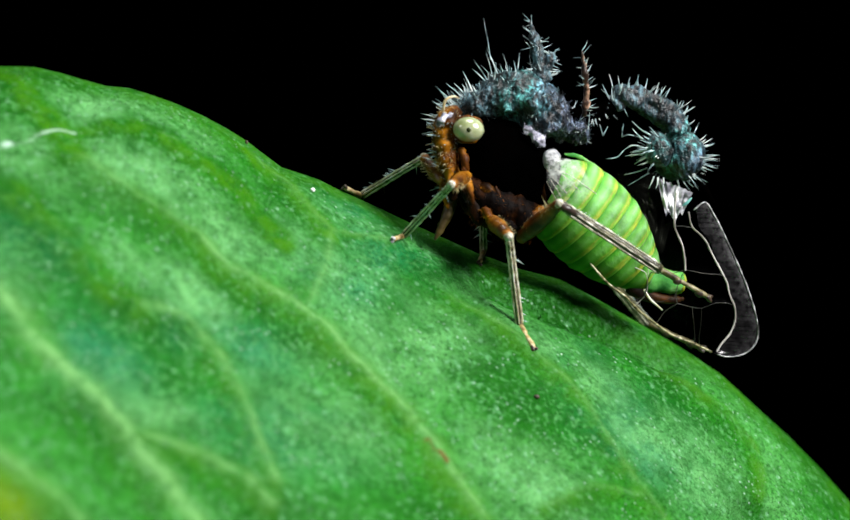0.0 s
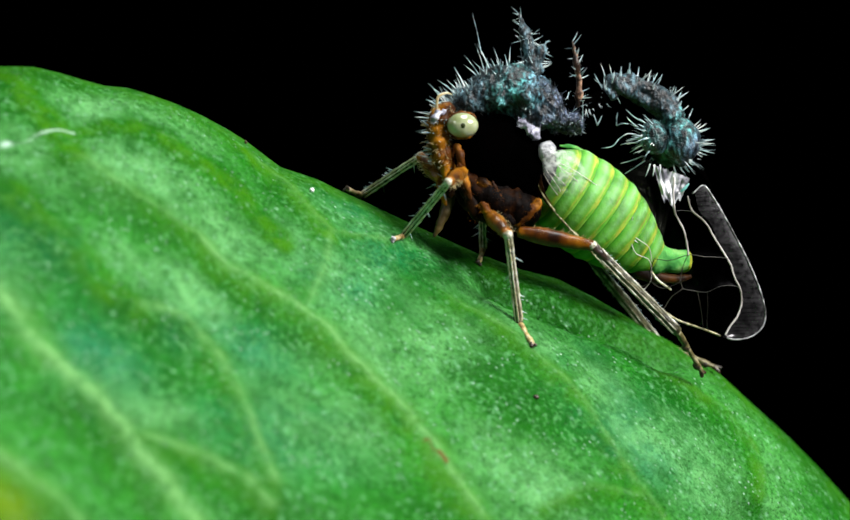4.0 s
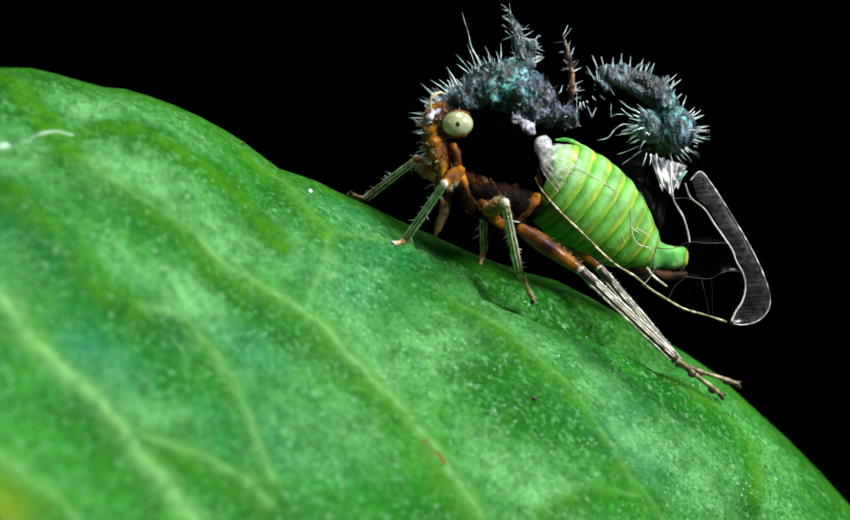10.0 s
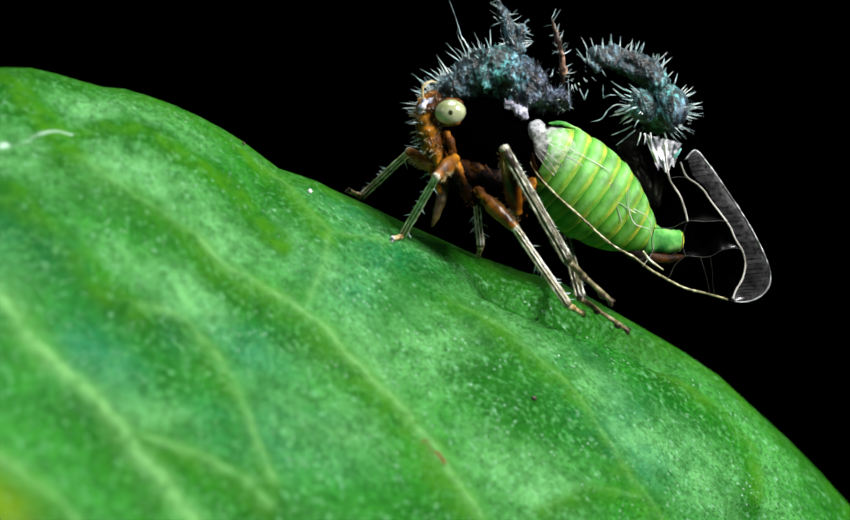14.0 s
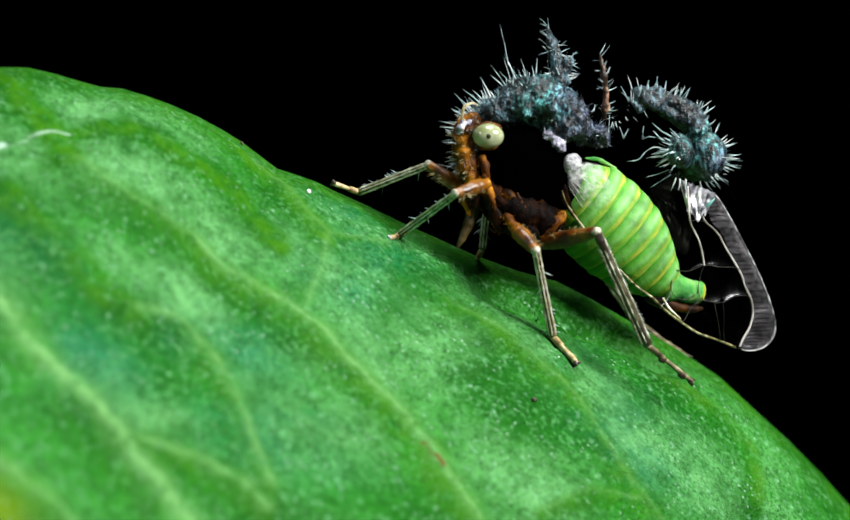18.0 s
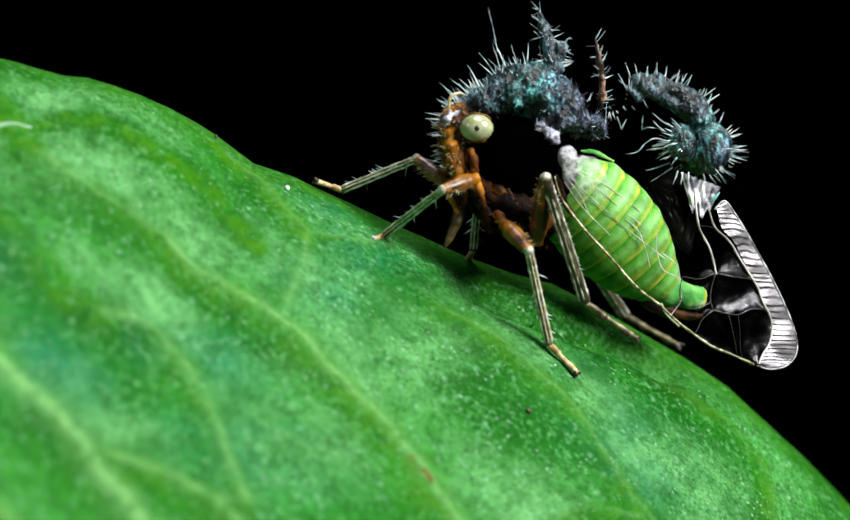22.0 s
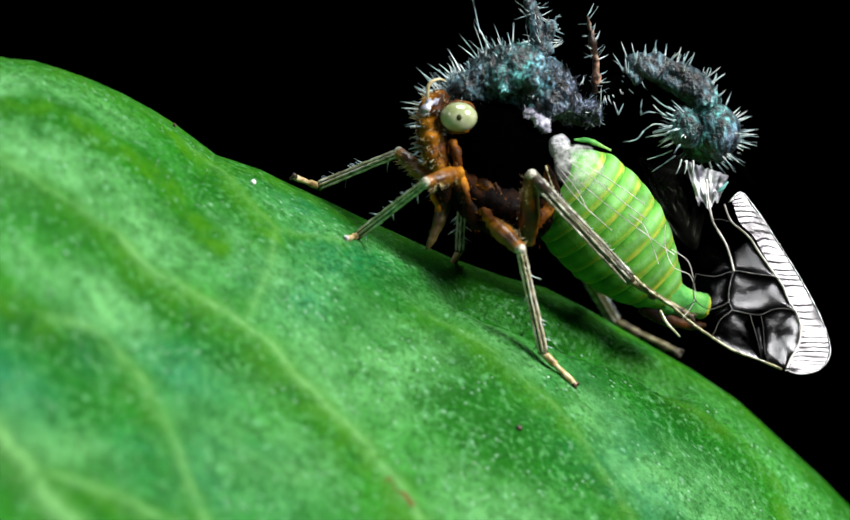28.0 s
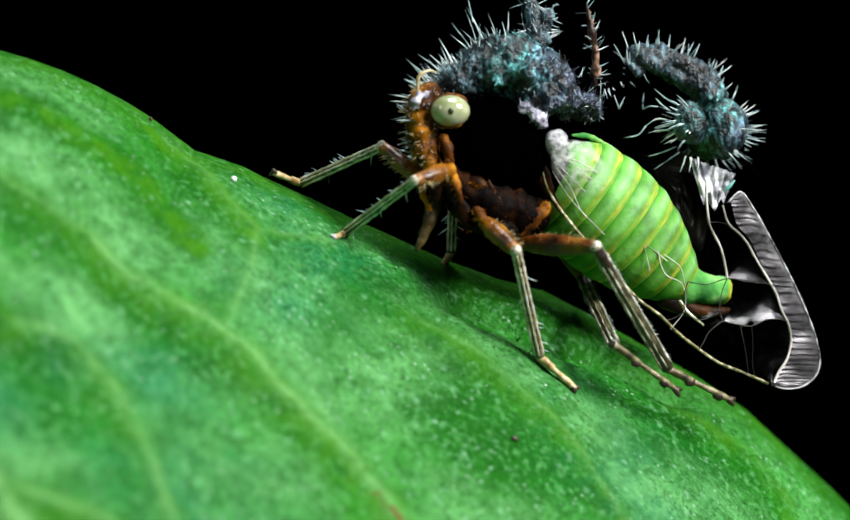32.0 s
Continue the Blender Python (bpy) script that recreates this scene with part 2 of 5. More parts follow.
FEMUR = material("red_brown_femur", [(0.01, 0.002, 0.0004), (0.09, 0.025, 0.0008), (0.32, 0.12, 0.006)], 2.6, 0.34, 0.004, 25.0, 0.35, detail=5.0)
BREAST = material("black_brown_breast", [(0.0003, 0.0002, 0.0002), (0.002, 0.0007, 0.0003), (0.024, 0.007, 0.0006)], 3.2, 0.6, 0.012, 25.0, 0.04, detail=7.0)
OLIVE = material("olive_brown_plate", [(0.0006, 0.0003, 0.0002), (0.012, 0.004, 0.0003), (0.1, 0.038, 0.003)], 4.0, 0.5, 0.01, 25.0, 0.06, detail=6.0)
BROWN = material("brown_cuticle", [(0.0012, 0.0006, 0.0005), (0.008, 0.0025, 0.001), (0.085, 0.028, 0.004)], 2.4, 0.55, 0.008, 25.0, 0.12, detail=5.0)
HORN = material("red_brown_horn", [(0.002, 0.0012, 0.001), (0.03, 0.014, 0.008), (0.4, 0.24, 0.16)], 7.0, 0.4, 0.01, 25.0, 0.3)
PALE = material("pale_leg", [(0.2, 0.18, 0.1), (0.5, 0.47, 0.33), (0.82, 0.8, 0.7)], 8.0, 0.2, 0.012, 30.0, 0.9, 0.15, 1.0)
SHIN = material("grey_shin", [(0.01, 0.009, 0.005), (0.065, 0.058, 0.03), (0.22, 0.2, 0.12)], 6.0, 0.25, 0.012, 30.0, 0.7, 0.1, 0.6)
GREY_LEG = material("grey_leg", [(0.004, 0.004, 0.002), (0.034, 0.032, 0.014), (0.17, 0.16, 0.08)], 4.0, 0.32, 0.014, 26.0, 0.7, 0.0, 0.15, detail=7.0)
PALE_GREY = material("pale_grey_edge", [(0.05, 0.045, 0.028), (0.28, 0.27, 0.19), (0.72, 0.72, 0.62)], 9.0, 0.3, 0.012, 26.0, 0.7, detail=6.0)
TOE = material("amber_foot", [(0.16, 0.1, 0.03), (0.4, 0.3, 0.12), (0.55, 0.5, 0.33)], 9.0, 0.35, 0.006, 40.0)
DULL_TOE = material("dull_foot", [(0.02, 0.016, 0.006), (0.1, 0.085, 0.03), (0.34, 0.31, 0.18)], 6.0, 0.4, 0.006, 40.0)
BEAK = material("olive_beak", [(0.006, 0.004, 0.001), (0.03, 0.02, 0.004), (0.09, 0.065, 0.018)], 4.0, 0.4, 0.008, 25.0, 0.4, detail=5.0)
CLAW = material("dark_claw", [(0.01, 0.008, 0.006), (0.05, 0.03, 0.02)], 9.0, 0.4)
GREEN = ringed_material()
YELLOW = material("yellow_band", [(0.08, 0.32, 0.025), (0.17, 0.37, 0.04), (0.36, 0.38, 0.04)], 4.0, 0.6, 0.004, 18.0, 0.1, 0.3)
TAIL = material("green_tail", [(0.03, 0.2, 0.045), (0.1, 0.36, 0.08), (0.24, 0.46, 0.16)], 3.0, 0.6, 0.01, 18.0, 0.08, 0.3)
WHITE = material("white_wax", [(0.12, 0.13, 0.14), (0.36, 0.37, 0.38), (0.6, 0.62, 0.64)], 7.0, 0.5, 0.03, 20.0)
FOLD = material("white_wing_fold", [(0.08, 0.08, 0.1), (0.42, 0.43, 0.47), (0.85, 0.86, 0.9)], 6.0, 0.25, 0.012, 14.0, 0.7, detail=5.0)
PURPLE = material("purple_grey_plate", [(0.04, 0.04, 0.06), (0.3, 0.3, 0.38), (0.65, 0.65, 0.74)], 6.0, 0.4, 0.02, 25.0)
EYE = material("pale_eye", [(0.18, 0.22, 0.09), (0.32, 0.36, 0.2), (0.52, 0.53, 0.42)], 3.0, 0.1, 0.0, 30.0, 0.7, 0.1, 0.8)
PUPIL = material("dark_eye_spot", [(0.01, 0.015, 0.004), (0.03, 0.04, 0.01)], 9.0, 0.2)
BRISTLE = material("pale_bristle", [(0.015, 0.03, 0.035), (0.3, 0.44, 0.46), (0.85, 0.9, 0.88)], 5.0, 0.25, 0.0, 20.0, 0.8)
VEIN = material("wing_vein", [(0.03, 0.026, 0.01), (0.2, 0.18, 0.07), (0.62, 0.6, 0.4)], 13.0, 0.3, 0.004, 40.0, detail=3.0)
DARK_VEIN = material("dark_wing_vein", [(0.003, 0.003, 0.002), (0.01, 0.009, 0.008), (0.05, 0.045, 0.04)], 4.0, 0.35, 0.0, 40.0, 0.2)
TEAL_GLINT = material("blue_green_glint", [(0.05, 0.2, 0.18), (0.2, 0.5, 0.45)], 5.0, 0.15, 0.0, 20.0, 0.9)
SKIN = membrane_material("wing_skin", (0.93, 0.95, 1.0), 0.02, 0.16, 0.0, True)
RIM = membrane_material("wing_rim", (0.97, 0.95, 1.0), 0.064, 0.3, 0.1, faded=True)
SMOKE = membrane_material("smoky_wing", (0.42, 0.46, 0.38), 0.005, 0.3, 0.006)
VEIL = membrane_material("wing_veil", (0.85, 0.9, 0.85), 0.004, 0.35, 0.34, faded=True)
# whiter than the other veins, to paint glints along the rim's edge
EDGE_VEIN = material("glint_wing_edge", [(0.05, 0.05, 0.05), (0.3, 0.3, 0.31), (0.75, 0.76, 0.8)], 11.0, 0.2, 0.006, 40.0, 0.9, detail=3.0)
FINE_VEIN = material("fine_wing_vein", [(0.16, 0.15, 0.13), (0.45, 0.42, 0.4), (0.75, 0.72, 0.7)], 3.0, 0.35, 0.004, 40.0)

# ---- mesh helpers ----


def part(name, mesh, mat, parent=None, label="", smooth=True):
    """Links (verts in mm, faces) as one mesh object under a thing or a part."""
    verts, faces = mesh[0], mesh[1]
    me = bpy.data.meshes.new(name)
    me.from_pydata([(v[0] * U, v[1] * U, v[2] * U) for v in verts], [], faces)
    me.polygons.foreach_set("use_smooth", [smooth] * len(me.polygons))
    me.materials.append(mat)
    me.update()
    ob = new(name, me)
    if parent is not None:
        ob.parent = parent
    if label:
        tagged(ob, label)
    return ob


def spline(pts, n):
    """n points on a smooth line through pts (rows of any width)."""
    p = np.array(pts, float)
    p = np.vstack([2 * p[0] - p[1], p, 2 * p[-1] - p[-2]])
    out = []
    for s in np.linspace(0, len(p) - 3 - 1e-6, n):
        i, f = int(s), s - int(s)
        a, b, c, d = p[i:i + 4]
        out.append(0.5 * (2 * b + (c - a) * f + (2 * a - 5 * b + 4 * c - d) * f * f + (3 * b - a - 3 * c + d) * f ** 3))
    return np.array(out)


def tube(pts, radii, flat=1.0, seg=14, n=24, rough=0.0, grain=4.0):
    """A round body along pts with the given radii, flattened sideways by flat, roughened by noise. Returns verts, faces, normals."""
    line = spline([(*p, r) for p, r in zip(pts, radii)], n)
    c, r = line[:, :3], np.maximum(line[:, 3], 0.002)
    t = np.gradient(c, axis=0)
    t /= np.linalg.norm(t, axis=1)[:, None] + 1e-12
    verts, normals, faces = [], [], []
    for i in range(n):
        ref = np.array([0, 1.0, 0]) if abs(t[i][1]) < 0.95 else np.array([1.0, 0, 0])
        b = ref - t[i] * (ref @ t[i])
        b /= np.linalg.norm(b)
        a = np.cross(b, t[i])
        for k in range(seg):
            w = 2 * math.pi * k / seg
            d = a * math.cos(w) + b * math.sin(w) * flat
            q = c[i] + d * r[i]
            if rough:
                q = q + d * rough * (noise.noise(Vector(q * grain)) + 0.4 * noise.noise(Vector(q * grain * 2.7)) + 0.25 * noise.noise(Vector(q * grain * 6)))
            verts.append(q)
            normals.append(d / np.linalg.norm(d))
    for i in range(n - 1):
        for k in range(seg):
            j = (k + 1) % seg
            faces.append((i * seg + k, i * seg + j, (i + 1) * seg + j, (i + 1) * seg + k))
    for i, side in ((0, -1), (n - 1, 1)):
        verts.append(c[i] + side * t[i] * r[i] * 0.6)
        normals.append(side * t[i])
        e = len(verts) - 1
        for k in range(seg):
            j = (k + 1) % seg
            faces.append((e, i * seg + j, i * seg + k) if side < 0 else (e, i * seg + k, i * seg + j))
    return np.array(verts), faces, np.array(normals)


def ball(centre, size, turn=0.0, rough=0.0, grain=4.0, rings=14, seg=20):
    """An egg of half sizes size (x, y, z), turned by degrees in the side plane."""
    verts, normals, faces = [], [], []
    ca, sa = math.cos(radians(turn)), math.sin(radians(turn))
    for i in range(rings + 1):
        th = math.pi * i / rings
        for k in range(seg):
            w = 2 * math.pi * k / seg
            d = np.array([math.cos(th), math.sin(th) * math.sin(w), math.sin(th) * math.cos(w)])
            q = d * np.array(size)
            if rough:
                q = q * (1 + rough * noise.noise(Vector(q * grain + np.array(centre))))
            nn = d / np.array(size)
            nn /= np.linalg.norm(nn)
            verts.append(np.array(centre) + [q[0] * ca + q[2] * sa, q[1], -q[0] * sa + q[2] * ca])
            normals.append([nn[0] * ca + nn[2] * sa, nn[1], -nn[0] * sa + nn[2] * ca])
    for i in range(rings):
        for k in range(seg):
            j = (k + 1) % seg
            faces.append((i * seg + k, i * seg + j, (i + 1) * seg + j, (i + 1) * seg + k))
    return np.array(verts), faces, np.array(normals)


def joined(*meshes):
    verts, faces, normals = [], [], []
    for m in meshes:
        o = len(verts)
        verts += list(m[0])
        normals += list(m[2])
        faces += [tuple(i + o for i in f) for f in m[1]]
    return np.array(verts), faces, np.array(normals)


def bristle_mesh(sites, thick):
    """Thin tapered hairs, each from a root along its way, slightly bent."""
    verts, faces = [], []
    for root, way, length, *stout in sites:
        thin = thick * (stout[0] if stout else 1.0)
        way = np.array(way) / np.linalg.norm(way)
        side = np.cross(way, [0.3, 1.0, 0.2])
        side /= np.linalg.norm(side)
        up = np.cross(way, side)
        o = len(verts)
        for f, r in ((0.0, 1.25), (0.5, 0.8), (1.0, 0.1)):
            c = np.array(root) + way * length * f + side * length * 0.06 * f * f
            for k in range(4):
                w = math.pi * k / 2
                verts.append(c + thin * r * (side * math.cos(w) + up * math.sin(w)))
        for i in range(2):
            for k in range(4):
                j = (k + 1) % 4
                faces.append((o + i * 4 + k, o + i * 4 + j, o + i * 4 + 4 + j, o + i * 4 + 4 + k))
        faces.append((o + 8, o + 9, o + 10, o + 11))
    return verts, faces


def grow(mesh, count, length, toward, limit, rng, lean=0.35, spread=0.4):
    """Roots and ways for hairs on a mesh, where its outside faces toward."""
    toward = np.array(toward) / np.linalg.norm(toward)
    ok = [i for i in range(len(mesh[0])) if mesh[2][i] @ toward > limit]
    sites = []
    for _ in range(count):
        i = rng.choice(ok)
        way = np.array(mesh[2][i]) + lean * toward + np.array([rng.uniform(-spread, spread) for _ in range(3)])
        sites.append((np.array(mesh[0][i]) - 0.01 * np.array(mesh[2][i]), way, length * rng.uniform(0.4, 1.4), rng.uniform(0.6, 1.5)))
    return sites


# ---- the leaf ----
RIDGE_U = [-18.0, -8.31, -7.04, -6.59, -6.19, -5.79, -5.46, -5.14, -4.85, -4.48, -4.09, -3.68, -3.27, -2.94, -2.55, -2.32, -2.09, -1.75, -1.49, -0.9, -0.39, 0.04, 0.83, 1.55, 2.09, 2.68, 3.47, 4.21, 4.9, 5.59, 6.29, 6.93, 7.6, 8.4, 9.1, 18.0]
RIDGE_N = [6.28, 1.6, 0.86, 0.68, 0.48, 0.38, 0.32, 0.25, 0.13, 0.06, 0.01, -0.01, 0.0, 0.03, 0.1, 0.14, 0.1, 0.05, 0.05, 0.02, 0.01, -0.01, -0.05, -0.14, -0.26, -0.26, -0.22, -0.18, -0.1, 0.09, 0.28, 0.49, 0.75, 1.04, 1.38, 7.38]
# the leaf's cross profile: angle of the surface to the level line across the ridge
V_TAB = np.linspace(-6.0, 20.0, 1301)
SLOPE = np.where(V_TAB < 0, np.maximum(14 + 42 * V_TAB, -70.0), 14 + 34 * (1 - np.exp(-V_TAB / 1.6)))
DROP = np.concatenate([[0.0], np.cumsum(np.sin(np.radians(SLOPE)) * 0.02)[:-1]])
RUN = np.concatenate([[0.0], np.cumsum(np.cos(np.radians(SLOPE)) * 0.02)[:-1]])
DROP -= np.interp(0.0, V_TAB, DROP)
RUN -= np.interp(0.0, V_TAB, RUN)
YAW = 0.35


def leaf_point(u, v):
    """A place on the smooth leaf, in mm: u along the ridge, v across it towards the viewer."""
    fall = np.interp(u, RIDGE_U, RIDGE_N) + np.interp(v, V_TAB, DROP)
    x = 0.8903 * u - 0.4554 * fall
    z = 0.4 - 0.4554 * u - 0.8903 * fall
    y = 0.3 + YAW * x - np.interp(v, V_TAB, RUN)
    return x, y, z


# each vein: half width, how pale it is, how strong the olive band that paints shade on its lower side is and how wide,
# its line in (u, v)
VEINS = [
    (0.15, 1.0, 0.3, 0.45, [(-5.52, 5.18), (-4.89, 5.64), (-4.41, 6.05), (-4.02, 6.32), (-3.5, 6.56), (-3.0, 6.7), (-2.57, 6.85), (-2.13, 7.15), (-1.61, 7.5), (-1.08, 7.89), (-0.5, 8.4)]),
    (0.05, 0.35, 0.5, 0.3, [(-4.92, 2.4), (-4.37, 2.65), (-3.66, 2.86), (-3.16, 2.94), (-2.77, 2.95)]),
    (0.075, 0.7, 0.75, 0.34, [(-2.9, 2.95), (-2.16, 3.14), (-1.74, 3.25), (-1.33, 3.32), (-0.75, 3.47), (-0.24, 3.74), (0.26, 3.98), (0.74, 4.26), (1.13, 4.53), (1.49, 4.8), (1.93, 5.27), (2.64, 5.83)]),
    (0.07, 0.0, 1.0, 0.24, [(-6.41, 0.49), (-6.01, 1.24), (-5.66, 1.62), (-5.3, 2.04), (-4.98, 2.42)]),
    (0.05, 0.0, 0.95, 0.2, [(-4.98, 1.67), (-4.51, 1.41), (-4.04, 1.39), (-3.64, 1.47), (-3.3, 1.52), (-2.71, 1.58), (-2.26, 1.82), (-1.76, 2.26)]),
    (0.06, 0.3, 1.0, 0.24, [(-2.67, 0.4), (-2.28, 0.53), (-1.98, 0.83), (-1.74, 1.13), (-1.49, 1.31), (-1.25, 1.49)]),
    (0.06, 0.4, 0.4, 0.25, [(-1.25, 1.49), (-1.14, 1.92), (-1.08, 2.37), (-1.03, 3.21)]),
    (0.035, 0.35, 0.5, 0.15, [(-1.25, 1.49), (-0.85, 1.25), (-0.38, 1.04)]),
    (0.045, 0.3, 0.7, 0.26, [(0.8, 1.75), (1.53, 1.95), (2.21, 2.35), (2.81, 2.58), (3.19, 2.75), (3.61, 3.07), (3.99, 3.35), (4.48, 3.68), (4.99, 4.0)]),
    (0.06, 0.0, 0.75, 0.25, [(-5.47, 3.5), (-5.12, 3.78), (-4.61, 4.2), (-4.16, 4.47), (-3.58, 4.81), (-3.04, 4.82)]),
    (0.07, 0.55, 0.5, 0.25, [(-3.1, 4.67), (-2.49, 4.42), (-2.02, 4.7), (-1.56, 5.11), (-1.21, 5.49), (-0.86, 5.91), (-0.47, 6.36), (-0.25, 6.64)]),
    (0.09, 0.6, 0.55, 0.3, [(-2.19, 6.77), (-1.61, 6.74), (-1.06, 6.76), (-0.68, 6.78), (-0.19, 7.07)]),
    (0.12, 0.7, 0.4, 0.3, [(-4.21, 8.34), (-3.66, 8.53), (-3.11, 8.59), (-2.5, 8.72)]),
    (0.05, 0.15, 0.8, 0.16, [(4.17, 1.07), (4.85, 1.09), (5.33, 1.09), (5.74, 1.24), (6.0, 1.58), (6.19, 2.0)]),
    (0.04, 0.2, 0.6, 0.2, [(3.33, 5.08), (3.77, 4.33), (4.26, 3.98), (4.54, 3.83)]),
]
# grooves that the blade is pressed into: depth, half width, line
GROOVES = [(0.26, 0.3, [(1.34, 0.86), (1.76, 1.0), (2.18, 1.05), (2.58, 0.95), (3.0, 0.84), (3.42, 0.67), (3.99, 0.72)]), (0.1, 0.25, [(5.89, 2.95), (6.22, 2.38), (6.55, 2.12)])]


# waxy pale patches, blue-green patches and dark patches, some painting shade in grooves and beneath the insect: place
# and radius; then scars along short lines
PALE_PATCHES = [((-4.91, 0.9), 0.6), ((-4.49, 0.77), 0.6), ((-3.85, 0.84), 0.45), ((-4.39, 2.38), 0.6), ((-3.53, 2.36), 0.9), ((-2.64, 2.42), 0.7), ((-1.54, 2.21), 0.5), ((-2.09, 2.6), 0.5), ((-5.77, 2.39), 0.6), ((1.11, 2.06), 0.8), ((0.93, 2.84), 0.7), ((2.45, 2.06), 0.5), ((3.12, 2.15), 0.5), ((5.61, 2.47), 0.9), ((-0.29, 3.83), 0.6), ((3.04, 4.65), 0.8), ((-2.05, 6.34), 0.35), ((0.27, 4.88), 0.7), ((-2.59, 3.86), 0.5), ((4.85, 2.69), 0.6), ((-3.48, 3.95), 0.5)]
TEAL_PATCHES = [((-3.97, 5.92), 0.8), ((-1.68, 4.47), 0.7), ((-0.84, 5.84), 0.6), ((-0.42, 1.35), 0.6), ((-0.8, 2.37), 0.6), ((3.96, 2.59), 0.7), ((4.35, 2.91), 0.6), ((-1.07, 0.47), 0.4), ((-5.08, 4.37), 0.6), ((-3.29, 5.94), 0.6), ((-0.35, 5.54), 0.6), ((3.21, 1.98), 0.5)]
DARK_PATCHES = [((-4.06, 1.15), 0.3), ((-2.92, 1.42), 0.3), ((-1.76, 0.23), 0.3), ((1.6, 3.03), 0.5), ((2.35, 3.32), 0.6), ((6.22, 2.38), 0.35), ((-3.24, 4.9), 0.45), ((-5.69, 0.29), 0.4), ((4.05, 1.22), 0.4), ((0.43, 1.4), 0.4), ((1.11, 0.32), 0.35), ((-1.66, 3.6), 0.35), ((-0.89, 3.85), 0.35), ((2.56, 0.91), 0.35), ((-0.68, 0.2), 0.3), ((0.72, -0.07), 0.3)]
SCARS = [("white_scar", 0.06, [(-6.07, 2.54), (-5.84, 2.3), (-5.66, 2.1)]), ("white_scar", 0.022, [(-5.66, 2.1), (-5.43, 1.88), (-5.16, 1.77)]),
         ("brown_scar", 0.03, [(1.38, 4.72), (1.48, 4.79), (1.61, 4.89), (1.78, 5.05)]), ("yellow_spot", 0.45, [(-3.78, 9.04), (-3.41, 9.12)])]


def patches(uu, vv, spots):
    out = np.zeros(uu.shape)
    for (u, v), size in spots:
        out = np.maximum(out, np.exp(-(((uu - u) / (1.5 * size)) ** 2 + ((vv - v) / size) ** 2)))
    return out


def line_distance(uu, vv, line):
    """Distance to a line in the leaf's plane, 9 where it is far, and on which side of it a place lies."""
    dist, side = np.full(uu.shape, 9.0), np.zeros(uu.shape)
    lo, hi = line.min(axis=0) - 2.4, line.max(axis=0) + 2.4
    near = (uu > lo[0]) & (uu < hi[0]) & (vv > lo[1]) & (vv < hi[1])
    u, v = uu[near], vv[near]
    best, lean = np.full(u.shape, 9.0), np.zeros(u.shape)
    for a, b in zip(line[:-1], line[1:]):
        d = b - a
        f = np.clip(((u - a[0]) * d[0] + (v - a[1]) * d[1]) / (d @ d), 0, 1)
        here = np.hypot(u - a[0] - f * d[0], v - a[1] - f * d[1])
        lean = np.where(here < best, d[0] * (v - a[1]) - d[1] * (u - a[0]), lean)
        best = np.minimum(best, here)
    dist[near], side[near] = best, lean
    return dist, side


def vein_line(pts):
    """A vein's line with small bends."""
    line = spline([(u, v - 0.06) for u, v in pts], 7 * len(pts))
    return np.array([(u + 0.035 * noise.noise(Vector((u * 1.9, v * 1.9, 7))) + 0.012 * noise.noise(Vector((u * 7, v * 7, 1))), v + 0.035 * noise.noise(Vector((u * 1.9, v * 1.9, 11))) + 0.012 * noise.noise(Vector((u * 7, v * 7, 4)))) for u, v in line])


VEIN_LINES = [vein_line(v[-1]) for v in VEINS]
SKIN_POINTS = []


def leaf_normal(uu, vv):
    e = 0.02
    du = np.stack(leaf_point(uu + e, vv), -1) - np.stack(leaf_point(uu - e, vv), -1)
    dv = np.stack(leaf_point(uu, vv + e), -1) - np.stack(leaf_point(uu, vv - e), -1)
    nrm = np.cross(du, dv)
    nrm = nrm / np.maximum(np.linalg.norm(nrm, axis=-1, keepdims=True), 1e-9)
    return np.where(nrm[..., 2:3] - nrm[..., 1:2] < 0, -nrm, nrm)


